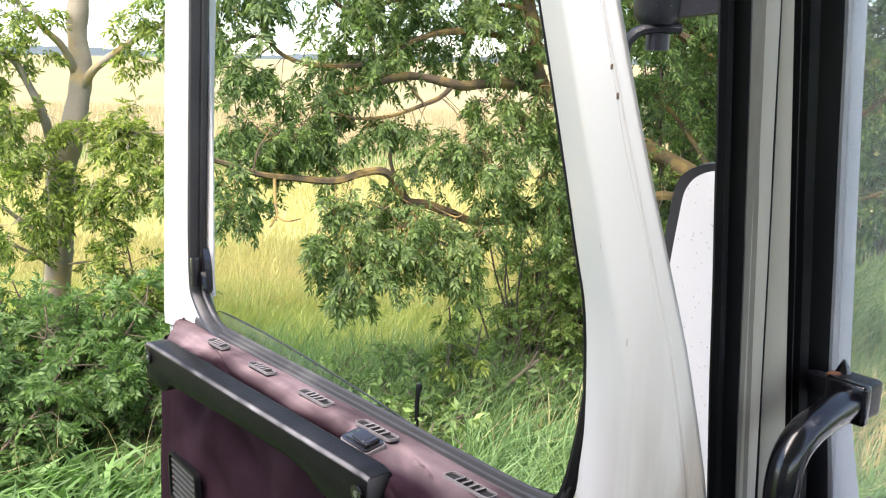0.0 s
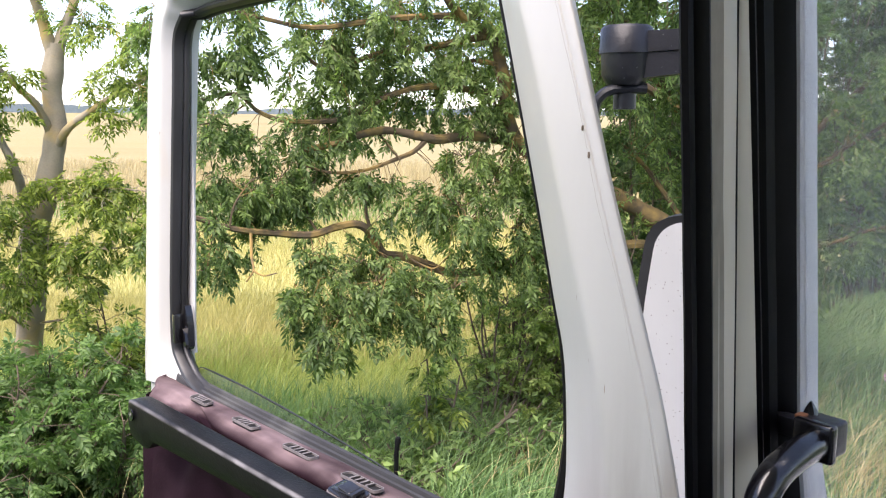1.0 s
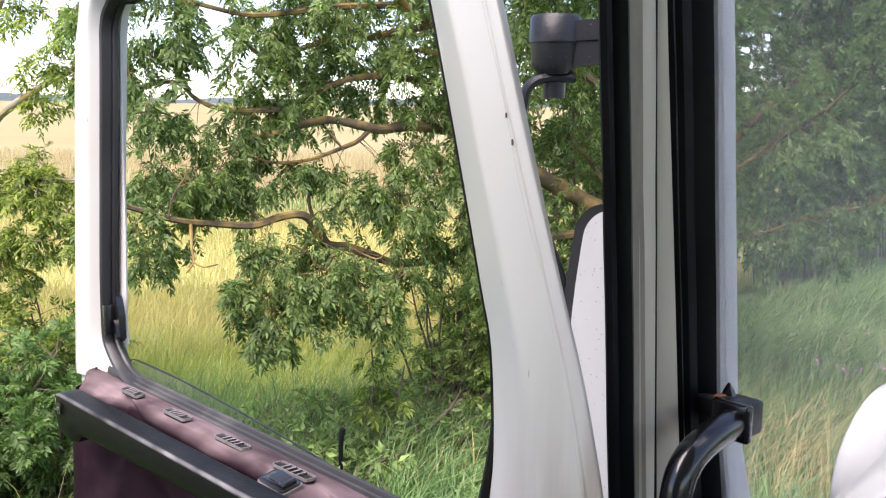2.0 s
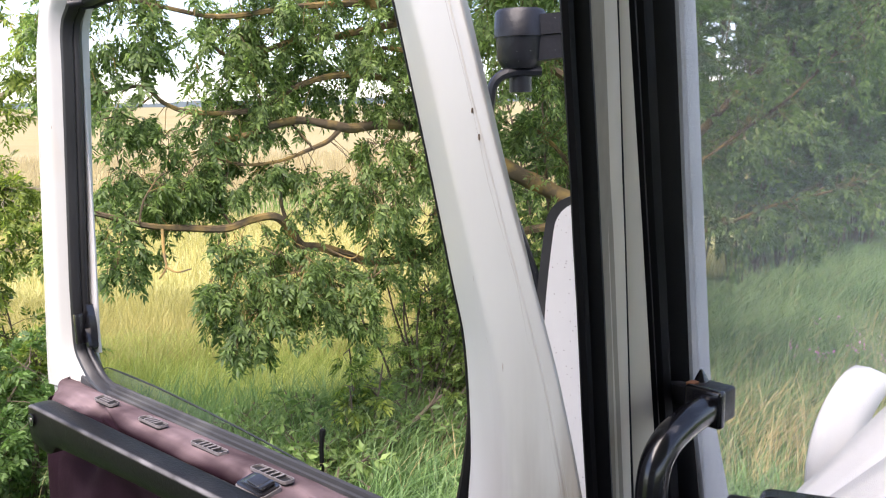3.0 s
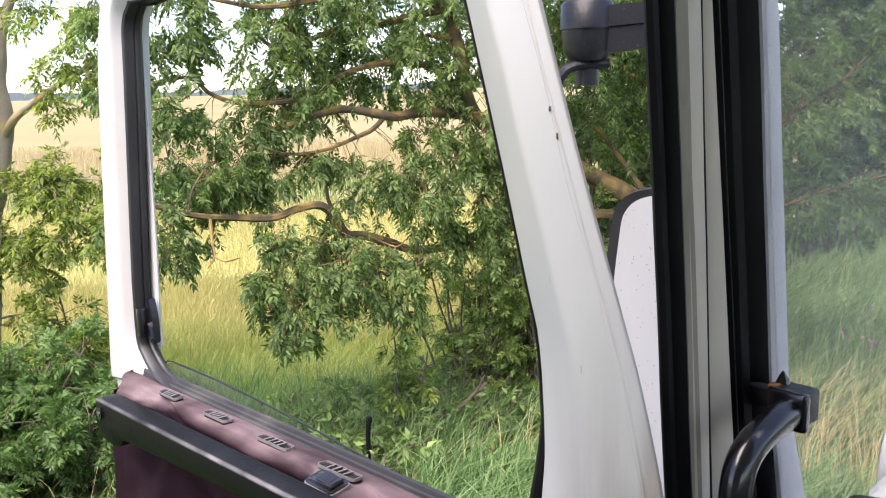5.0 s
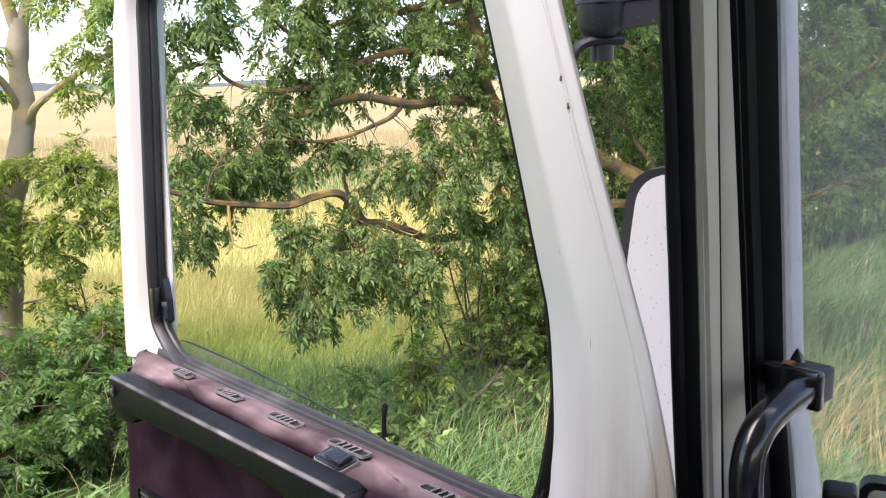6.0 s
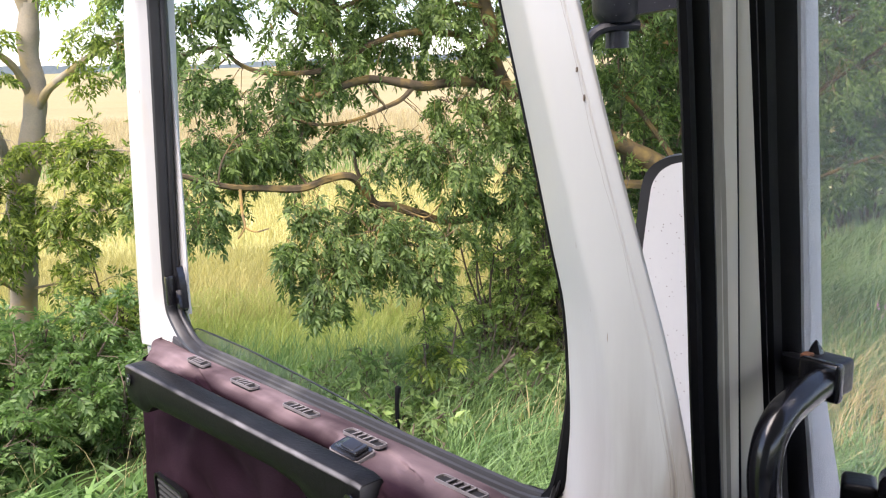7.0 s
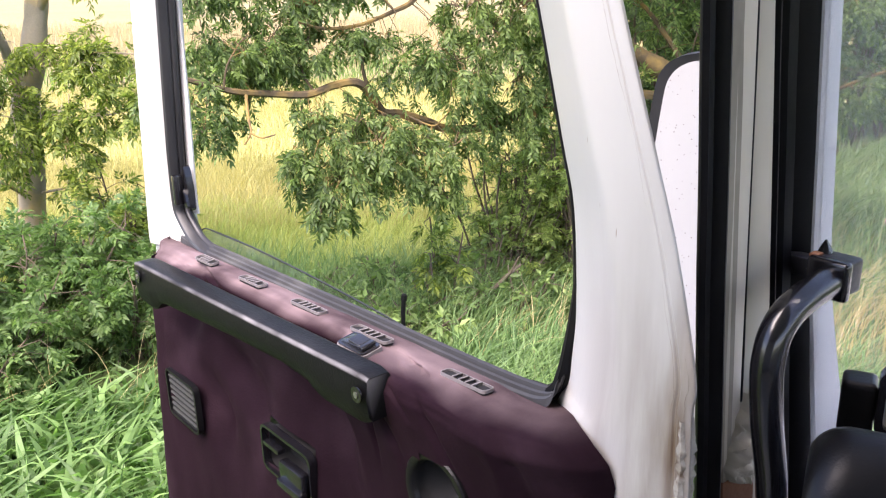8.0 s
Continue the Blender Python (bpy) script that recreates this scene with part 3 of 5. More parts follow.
    blades("field_margin_grass", "green grass strip along the field", p, rng.uniform(0.3, 0.5, len(p)), NETTLE, rng, 0.012, 0.5, (0.2, 0.0), 2)
    p = scatter(36000, -28.0, 20.0, 20.0, 38.0, rng)
    blades("cereal_crop", "ripe yellow cereal crop in the field", p, rng.uniform(0.5, 0.75, len(p)), CORN, rng, 0.016, 0.3, (0.2, 0.0), 2)
    # dry flowering stalks standing over the grass
    for k, (x0, x1, y0, y1, n) in enumerate([(0.3, 0.9, 3.6, 4.4, 16), (-0.9, 1.2, 3.8, 4.8, 40), (1.6, 4.5, 3.3, 6.5, 420), (-2.4, -1.4, 3.5, 4.2, 40), (1.9, 3.2, 3.3, 4.9, 900), (0.45, 0.8, 4.0, 4.5, 30), (2.4, 5.5, 4.6, 8.5, 420)]):
        p = scatter(n, x0, x1, y0, y1, rng)
        blades("dry_stalks", "dry straw-coloured grass stalks", p, rng.uniform(0.36, 0.66, len(p)), STRAW, rng, 0.0021, 0.95, (0.45, 0.0), 4)
    for x, y in ((0.28, 4.05), (0.36, 4.2), (0.52, 4.3), (0.58, 4.05), (0.68, 4.4), (0.78, 4.25), (0.18, 3.95)):
        p = scatter(3, x - .04, x + .04, y - .04, y + .04, rng)
        blades("dry_stalks", "bleached dry grass stalks bending over", p, rng.uniform(0.40, 0.56, len(p)), STRAW, rng, 0.0042, 0.6, (0.28, 0.0), 5)

    p = scatter(13, 2.7, 3.8, 4.4, 5.3, rng)
    q = np.concatenate([p, rng.uniform(0.45, 0.62, (len(p), 1))], 1)
    base = np.repeat(q, 7, 0) + rng.normal(0, 0.02, (len(q) * 7, 3))
    v, t = simple_leaves(base, rng.normal(0, 1, base.shape) + (0, 0, 0.6), rng, 0.02)
    tagged(new("willowherb_flowers", quick_mesh("willowherb_flowers", v, t, PETAL)), "pink willowherb flowers in the long grass", "flowers", kind="stuff")


build_grass()


def build_trees():
    limbs = []

    def limb(pts, thick, thin, leafy=0.0, reach=0.2):
        limbs.append((pts, thick, thin, leafy, reach))

    limb([(1.83, 5.0, 0.0), (1.78, 5.0, 0.7), (1.80, 5.0, 1.2), (1.88, 5.02, 1.8), (1.95, 5.0, 2.6), (2.0, 4.9, 3.6), (2.0, 4.8, 4.6)], 0.17, 0.08, 0.35, 0.5)
    # limb that rises past the window post
    limb([(1.81, 5.0, 1.22), (1.36, 5.0, 1.46), (1.15, 5.0, 1.58), (0.82, 4.95, 1.74), (0.51, 4.9, 1.90), (0.42, 4.85, 2.05), (0.39, 4.8, 2.26), (0.36, 4.8, 2.38), (0.30, 4.75, 2.52), (0.14, 4.7, 2.62), (-0.01, 4.6, 2.78)], 0.062, 0.022, 0.25, 0.25)
    # golden arm with a fork under it
    limb([(0.48, 4.9, 1.93), (0.22, 4.8, 1.97), (0.02, 4.7, 1.95), (-0.09, 4.65, 1.97), (-0.26, 4.6, 2.0), (-0.40, 4.5, 1.98), (-0.53, 4.45, 1.93), (-0.67, 4.4, 1.90)], 0.032, 0.016, 0.0)
    limb([(-0.04, 4.68, 1.96), (-0.12, 4.62, 1.89), (-0.21, 4.58, 1.85), (-0.37, 4.5, 1.79), (-0.53, 4.42, 1.78), (-0.67, 4.35, 1.82)], 0.017, 0.006, 0.35, 0.12)
    limb([(-0.30, 4.6, 1.98), (-0.24, 4.57, 1.90), (-0.20, 4.55, 1.84)], 0.008, 0.005)
    # long low arm, knotted where it turns
    limb([(1.60, 5.0, 1.16), (1.29, 5.0, 1.32), (0.96, 5.0, 1.29), (0.72, 4.98, 1.27), (0.47, 4.9, 1.24), (0.26, 4.85, 1.18), (0.08, 4.75, 1.19), (-0.03, 4.7, 1.24), (-0.16, 4.6, 1.31), (-0.27, 4.55, 1.33), (-0.33, 4.5, 1.42)], 0.030, 0.025, 0.1)
    limb([(-0.33, 4.5, 1.40), (-0.37, 4.46, 1.48), (-0.42, 4.42, 1.51), (-0.51, 4.36, 1.50), (-0.63, 4.28, 1.47), (-0.81, 4.18, 1.49), (-0.93, 4.1, 1.51), (-1.04, 4.06, 1.54), (-1.14, 4.04, 1.58), (-1.23, 4.02, 1.61)], 0.024, 0.012, 0.15, 0.15)
    limb([(-0.33, 4.5, 1.42), (-0.36, 4.47, 1.53), (-0.36, 4.45, 1.62), (-0.34, 4.43, 1.72)], 0.014, 0.004)
    limb([(-0.27, 4.55, 1.33), (-0.24, 4.5, 1.22), (-0.30, 4.4, 1.12), (-0.42, 4.3, 1.02)], 0.014, 0.005)
    limb([(-0.89, 4.07, 1.50), (-0.87, 4.0, 1.40), (-0.85, 3.95, 1.34), (-0.88, 3.93, 1.29)], 0.009, 0.004)
    limb([(-0.85, 3.95, 1.34), (-0.80, 3.93, 1.32), (-0.74, 3.92, 1.335)], 0.006, 0.003)
    limb([(-0.14, 4.58, 1.31), (-0.01, 4.5, 1.26), (0.04, 4.49, 1.29), (0.09, 4.48, 1.35)], 0.006, 0.002)
    limb([(-0.01, 4.5, 1.26), (0.0, 4.49, 1.21), (0.02, 4.48, 1.16)], 0.004, 0.002)
    # thin boughs of the upper crown
    limb([(0.39, 4.8, 2.2), (0.0, 4.7, 2.24), (-0.27, 4.6, 2.18), (-0.49, 4.5, 2.06), (-0.77, 4.4, 2.05), (-0.91, 4.35, 2.10), (-1.0, 4.3, 2.18), (-1.2, 4.25, 2.14), (-1.31, 4.2, 2.19)], 0.020, 0.006, 0.2)
    limb([(-0.95, 4.32, 2.14), (-1.05, 4.26, 2.05), (-1.2, 4.2, 2.02)], 0.006, 0.003, 0.4, 0.12)
    limb([(0.30, 4.75, 2.52), (-0.02, 4.7, 2.45), (-0.32, 4.6, 2.40), (-0.56, 4.5, 2.32), (-0.70, 4.44, 2.42)], 0.022, 0.008, 0.3)
    limb([(0.14, 4.7, 2.62), (-0.25, 4.55, 2.58), (-0.64, 4.4, 2.52), (-0.89, 4.3, 2.56), (-1.2, 4.2, 2.6)], 0.020, 0.007, 0.4)
    limb([(0.37, 4.8, 2.36), (0.21, 4.72, 2.38), (0.12, 4.68, 2.33)], 0.014, 0.007, 0.2)
    limb([(-0.60, 4.35, 1.48), (-0.66, 4.4, 1.60), (-0.63, 4.45, 1.75), (-0.68, 4.5, 1.88)], 0.007, 0.003, 0.5, 0.1)
    limb([(-1.0, 4.06, 1.53), (-0.98, 4.1, 1.64), (-0.92, 4.15, 1.74)], 0.007, 0.003, 0.5, 0.1)
    # towards the van's front
    limb([(1.82, 5.0, 1.75), (1.47, 4.95, 2.16), (1.28, 4.9, 2.30), (1.14, 4.85, 2.48), (0.9, 4.7, 2.75)], 0.05, 0.02, 0.6, 0.35)
    limb([(1.85, 5.0, 1.15), (2.06, 5.0, 1.22), (2.39, 5.0, 1.33), (2.55, 4.9, 1.42), (2.81, 4.8, 1.50), (3.1, 4.7, 1.58)], 0.017, 0.006, 1.3, 0.3)
    limb([(1.88, 5.0, 1.5), (2.05, 5.0, 1.64), (2.32, 4.9, 1.85), (2.64, 4.8, 2.10), (2.81, 4.7, 2.31), (3.0, 4.6, 2.6)], 0.014, 0.005, 1.2, 0.4)
    limb([(1.85, 5.1, 1.4), (2.3, 5.3, 1.9), (2.7, 5.3, 2.3)], 0.04, 0.015, 1.2, 0.45)
    limb([(1.85, 5.0, 2.0), (1.65, 4.7, 2.25), (1.5, 4.4, 2.3)], 0.03, 0.01, 1.2, 0.35)
    limb([(1.5, 5.0, 1.45), (1.35, 5.1, 1.7), (1.1, 5.15, 1.95)], 0.02, 0.008, 1.4, 0.35)
    limb([(1.5, 5.05, 2.1), (1.0, 5.4, 2.45), (0.4, 5.6, 2.55), (-0.2, 5.7, 2.5)], 0.03, 0.008, 0.8, 0.3)
    # leafy sprays: hanging below the low arm, round the middle, and up in the crown
    hanging = [(-0.84, 4.32, 1.70, .12), (-0.52, 4.25, 1.27, .17), (-0.29, 4.30, 1.23, .16), (-0.47, 4.20, 1.08, .16), (-0.65, 4.15, 1.16, .12), (-0.55, 4.12, 0.95, .11), (-0.19, 4.30, 1.06, .13),
               (-0.07, 4.40, 1.14, .12), (-1.08, 4.05, 1.44, .10), (-1.09, 4.00, 1.34, .07), (-0.98, 4.28, 1.66, .09), (-0.65, 4.25, 1.38, .08), (-0.30, 4.45, 1.36, .09), (-0.78, 4.26, 1.76, .09), (-0.9, 4.28, 1.68, .09),
               (-0.95, 4.34, 1.60, .08), (-1.10, 4.26, 1.70, .10), (-1.14, 4.20, 1.50, .08), (-0.74, 4.42, 1.60, .08), (-1.02, 4.20, 1.42, .07),
               (0.02, 4.40, 1.02, .10), (0.10, 4.45, 1.16, .11), (-0.02, 4.42, 0.90, .08), (-0.40, 4.28, 1.33, .08), (-0.17, 4.42, 1.22, .10)]
    middle = [(0.17, 4.62, 1.86, .13), (0.33, 4.70, 1.74, .18), (0.13, 4.60, 1.59, .16), (0.43, 4.80, 1.44, .17), (0.19, 4.65, 1.37, .12), (0.03, 4.60, 1.69, .12), (0.47, 4.80, 1.85, .14), (-0.14, 4.55, 1.58, .09),
              (-1.07, 4.25, 2.00, .11), (-0.90, 4.30, 1.94, .11), (-1.09, 4.15, 1.81, .09), (-0.75, 4.40, 1.97, .11), (-0.59, 4.50, 2.03, .13), (-0.46, 4.70, 2.11, .11), (-0.45, 4.45, 1.76, .06), (-0.62, 4.35, 1.70, .06),
              (-0.25, 4.50, 1.74, .07), (0.62, 4.9, 1.6, .17), (0.60, 4.85, 1.3, .16), (0.30, 4.75, 1.25, .12)]
    upper = [(-0.62, 4.50, 2.44, .16), (-0.37, 4.60, 2.47, .18), (-0.11, 4.65, 2.44, .18), (0.13, 4.70, 2.28, .16), (-0.26, 4.90, 2.30, .18), (-0.03, 4.95, 2.17, .15), (-0.50, 4.50, 2.20, .16), (0.25, 4.75, 2.11, .13),
             (-1.05, 4.30, 2.48, .15), (-0.95, 4.30, 2.37, .11), (-1.13, 4.25, 2.33, .10), (-1.25, 4.2, 2.25, .10), (-1.3, 4.2, 2.52, .13), (-1.2, 4.22, 2.42, .10), (0.2, 4.7, 2.6, .17), (-0.2, 4.6, 2.68, .18), (-0.6, 4.45, 2.68, .17), (-1.0, 4.3, 2.7, .16), (0.55, 4.8, 2.2, .16)]
    # thin lace of small sprays behind, and boughs that hang over out of sight and shade the limbs
    rng = np.random.default_rng(77)
    lace = [(rng.uniform(-1.6, 1.0), rng.uniform(4.5, 5.5), rng.uniform(1.5, 2.95), rng.uniform(0.10, 0.19)) for _ in range(84)]
    lace = [c for c in lace if not (-1.35 < c[0] < -0.75 and c[2] > 2.1) and not (-0.95 < c[0] < -0.2 and 1.75 < c[2] < 1.98)
            and not (-0.55 < c[0] < 0.15 and c[1] < 4.85 and 1.8 < c[2] < 2.3)]
    over = [(rng.uniform(0.4, 2.6), rng.uniform(3.7, 4.7), rng.uniform(3.15, 3.9), rng.uniform(0.22, 0.34)) for _ in range(26)]
    over += [(0.95, 4.60, 2.40, .24), (0.78, 4.32, 2.84, .26), (1.05, 4.30, 2.86, .26), (0.62, 4.50, 2.55, .22), (1.30, 4.42, 2.66, .26), (1.15, 4.7, 2.2, .2)]
    limb([(2.0, 4.9, 3.0), (1.7, 4.5, 3.3), (1.3, 4.1, 3.4), (0.7, 3.9, 3.45)], 0.05, 0.02)
    tree("ash_tree", "old ash tree with lichen-yellow limbs and hanging leaves", limbs, BARK, ASH, 21, spacing=0.020, droop=0.48, per_end=8, size=0.102, twig_radius=0.003, hang=0.75,
         clumps=[(hanging, 8.0), (middle, 5.6), (upper, 5.0), (lace, 1.2), (over, 2.2)])
    limbs = []

    def limb(pts, thick, thin, leafy=0.0, reach=0.3):
        limbs.append((pts, thick, thin, leafy, reach))

    limb([(-2.78, 5.45, 0.0), (-2.71, 5.5, 0.51), (-2.67, 5.52, 0.97), (-2.62, 5.55, 1.39), (-2.56, 5.56, 1.61), (-2.51, 5.58, 1.87), (-2.50, 5.6, 2.09), (-2.47, 5.6, 2.37), (-2.45, 5.6, 2.54)], 0.100, 0.060)
    limb([(-2.46, 5.6, 2.44), (-2.50, 5.56, 2.62), (-2.55, 5.5, 2.85), (-2.62, 5.4, 3.3)], 0.048, 0.02, 0.5)
    limb([(-2.45, 5.6, 2.46), (-2.39, 5.6, 2.65), (-2.31, 5.6, 2.85), (-2.2, 5.6, 3.3)], 0.044, 0.02, 0.5)
    limb([(-2.63, 5.52, 1.30), (-2.65, 5.45, 1.54), (-2.66, 5.4, 1.69), (-2.72, 5.35, 1.88), (-2.75, 5.3, 2.02), (-2.83, 5.25, 2.12), (-2.92, 5.2, 2.27)], 0.036, 0.014, 0.4)
    limb([(-2.53, 5.57, 1.97), (-2.53, 5.5, 2.09), (-2.54, 5.45, 2.16), (-2.63, 5.4, 2.27), (-2.75, 5.35, 2.42), (-2.9, 5.3, 2.6)], 0.030, 0.012, 0.5)
    limb([(-2.50, 5.57, 1.85), (-2.43, 5.53, 1.93), (-2.32, 5.45, 2.02), (-2.15, 5.4, 2.12), (-1.91, 5.35, 2.25), (-1.68, 5.3, 2.36)], 0.032, 0.015, 0.12, 0.2)
    limb([(-2.68, 5.5, 0.70), (-2.50, 5.45, 0.74), (-2.39, 5.4, 0.77), (-2.20, 5.3, 0.84)], 0.010, 0.003, 0.2, 0.12)
    limb([(-2.70, 5.5, 0.86), (-2.84, 5.4, 1.01), (-2.94, 5.3, 1.14), (-3.1, 5.2, 1.2)], 0.018, 0.008, 0.5)
    limb([(-2.70, 5.5, 0.66), (-2.80, 5.3, 0.84), (-2.95, 5.2, 0.95)], 0.015, 0.007, 0.4)
    limb([(-2.58, 5.56, 1.5), (-2.3, 5.45, 1.58), (-2.0, 5.35, 1.62), (-1.75, 5.3, 1.6)], 0.014, 0.005, 0.8, 0.2)
    limb([(-2.62, 5.55, 1.25), (-2.35, 5.4, 1.22), (-2.0, 5.3, 1.25)], 0.013, 0.005, 0.8, 0.2)
    near_trunk = [(-2.74, 5.20, 1.56, .16), (-2.79, 5.20, 1.77, .14), (-2.60, 5.30, 1.73, .11), (-2.66, 5.20, 1.28, .17), (-2.46, 5.30, 1.20, .16), (-2.77, 5.10, 1.05, .15), (-2.40, 5.40, 1.62, .13), (-2.26, 5.40, 1.59, .15),
                  (-2.08, 5.30, 1.57, .15), (-2.28, 5.30, 1.28, .13), (-2.02, 5.30, 1.28, .13), (-2.07, 5.40, 1.70, .10), (-2.58, 5.35, 1.37, .13), (-2.29, 5.20, 1.04, .14), (-2.53, 5.20, 1.11, .12), (-1.94, 5.30, 1.46, .10), (-1.75, 5.25, 1.55, .12), (-1.8, 5.2, 1.3, .12)]
    above = [(-2.72, 5.20, 2.21, .15), (-2.64, 5.30, 2.15, .10), (-1.82, 5.20, 2.29, .10), (-1.92, 5.20, 2.37, .10), (-2.11, 5.30, 2.22, .07), (-2.04, 5.30, 2.07, .07), (-2.67, 5.20, 2.37, .13), (-1.75, 5.2, 2.45, .13), (-1.95, 5.3, 2.6, .14),
             (-2.2, 5.4, 2.7, .14), (-2.9, 5.2, 2.0, .15), (-3.0, 5.2, 1.5, .17), (-3.0, 5.2, 2.4, .16), (-1.6, 5.2, 2.2, .12)]
    tree("young_ash_tree", "slim grey ash trunk forking into pale limbs", limbs, GREY_BARK, YOUNG, 5, spacing=0.04, droop=0.25, per_end=8, size=0.120, start=0.25, twig_radius=0.003, hang=0.5,
         clumps=[(near_trunk, 4.6), (above, 3.6)])


def shrub(name, label, centre, radius, height, stems, leaf, seed, size, density=1.5, kind="ash", bark=None, category="shrub", reach=0.4, spacing=0.08, slim=0.34):
    """Many stems from one foot, fanning out, leafy over most of their length."""
    rng = np.random.default_rng(seed)
    limbs = []
    for k in range(stems):
        a, r = rng.uniform(0, 2 * math.pi), radius * math.sqrt(rng.random())
        h = height * rng.uniform(0.65, 1.0)
        p0 = (centre[0] + 0.25 * r * math.cos(a), centre[1] + 0.25 * r * math.sin(a), 0.0)
        p1 = (centre[0] + 0.6 * r * math.cos(a), centre[1] + 0.6 * r * math.sin(a), h * 0.5)
        p2 = (centre[0] + r * math.cos(a + 0.2), centre[1] + r * math.sin(a + 0.2), h)
        limbs.append(([p0, p1, p2], 0.012, 0.004, density))
    return tree(name, label, limbs, bark or DEAD_BARK, leaf, seed, spacing=spacing, reach=reach, droop=0.2, per_end=8, size=size, start=0.12, kind=kind, category=category, twig_radius=0.003, slim=slim,
                group={"hedge_tree": "trees of the hedge", "elder_bush": "elder bushes", "weeds": "patches of nettles", "thicket": "ash thickets", "sapling": "ash saplings"}[name])


def build_shrubs():
    shrub("elder_bush", "leafy blue-green elder bush under the young ash", (-2.35, 4.35), 0.7, 0.78, 24, ELDER, 31, 0.108, reach=0.27, slim=0.40, density=2.1)
    shrub("elder_bush", "leafy blue-green elder bush in the verge", (-3.4, 4.5), 0.7, 1.0, 22, ELDER, 32, 0.108, reach=0.27, slim=0.40, density=2.1)
    shrub("elder_bush", "low spreading elder bush at the edge of the reed grass", (-2.45, 3.88), 0.55, 0.42, 18, ELDER, 81, 0.10, reach=0.22, slim=0.40, density=2.2)
    shrub("sapling", "light green ash sapling beside the trunk", (-1.95, 5.3), 0.3, 1.0, 7, YOUNG, 33, 0.13, reach=0.2)
    shrub("elder_bush", "low leafy elder bush beside the reed grass", (-1.7, 4.45), 0.4, 0.58, 11, ELDER, 39, 0.10, reach=0.25, slim=0.40, density=2.0)
    shrub("thicket", "green thicket of ash shoots under the old ash", (0.95, 5.2), 0.6, 1.35, 24, THICKET, 34, 0.090, spacing=0.105, reach=0.26, density=1.3)
    shrub("thicket", "light green thicket below the limbs", (0.42, 5.3), 0.5, 1.0, 20, THICKET, 35, 0.090, spacing=0.110, reach=0.26, density=1.2)
    shrub("weeds", "low leafy nettles among the grass", (-0.35, 4.75), 0.45, 0.34, 18, NETTLE, 36, 0.07, kind="simple", category="weeds", reach=0.16, spacing=0.07)
    shrub("weeds", "leafy nettles in the long grass", (-0.1, 4.45), 0.4, 0.36, 16, NETTLE, 71, 0.065, kind="simple", category="weeds", reach=0.15, spacing=0.07)
    shrub("weeds", "leafy nettles before the thicket", (0.35, 5.1), 0.4, 0.5, 16, NETTLE, 72, 0.06, kind="simple", category="weeds", reach=0.18, spacing=0.08)
    shrub("weeds", "leafy nettles at the edge of the meadow", (-0.9, 4.9), 0.45, 0.32, 14, NETTLE, 73, 0.065, kind="simple", category="weeds", reach=0.15, spacing=0.08)
    shrub("weeds", "low leafy nettles under the thicket", (0.2, 5.0), 0.35, 0.3, 12, NETTLE, 37, 0.07, kind="simple", category="weeds", reach=0.16, spacing=0.08)
    shrub("sapling", "small ash sapling in the long grass", (0.05, 4.8), 0.2, 0.75, 4, YOUNG, 38, 0.12, reach=0.18, density=0.7)
    shrub("weeds", "leafy nettles growing round the stake", (-0.22, 3.82), 0.3, 0.30, 16, NETTLE, 61, 0.040, kind="simple", category="weeds", reach=0.14, spacing=0.07)
    shrub("weeds", "leafy nettles below the ash limbs", (-0.65, 4.25), 0.35, 0.32, 14, NETTLE, 62, 0.065, kind="simple", category="weeds", reach=0.15, spacing=0.07)
    shrub("weeds", "leafy nettles at the foot of the thicket", (0.45, 4.75), 0.35, 0.36, 14, NETTLE, 63, 0.06, kind="simple", category="weeds", reach=0.16, spacing=0.07)
    shrub("hedge_tree", "slim dark leafy tree close behind the old ash", (1.62, 6.1), 0.5, 3.0, 11, BUSH, 64, 0.13, category="tree", reach=0.4, density=1.2, spacing=0.12)
    # hedge beyond the windscreen
    for k, (x, y, h) in enumerate(((1.95, 7.0, 3.8), (2.7, 8.0, 3.9), (3.5, 8.8, 4.2), (4.5, 9.4, 4.6), (5.4, 10.1, 4.8), (6.4, 10.8, 5.0), (7.5, 11.7, 5.2), (8.8, 12.8, 5.4))):
        shrub("hedge_tree", "tall leafy hedge tree beyond the windscreen", (x, y), 1.0, h, 18, BUSH, 50 + k, 0.165, category="tree", reach=0.6, density=1.2, spacing=0.15)


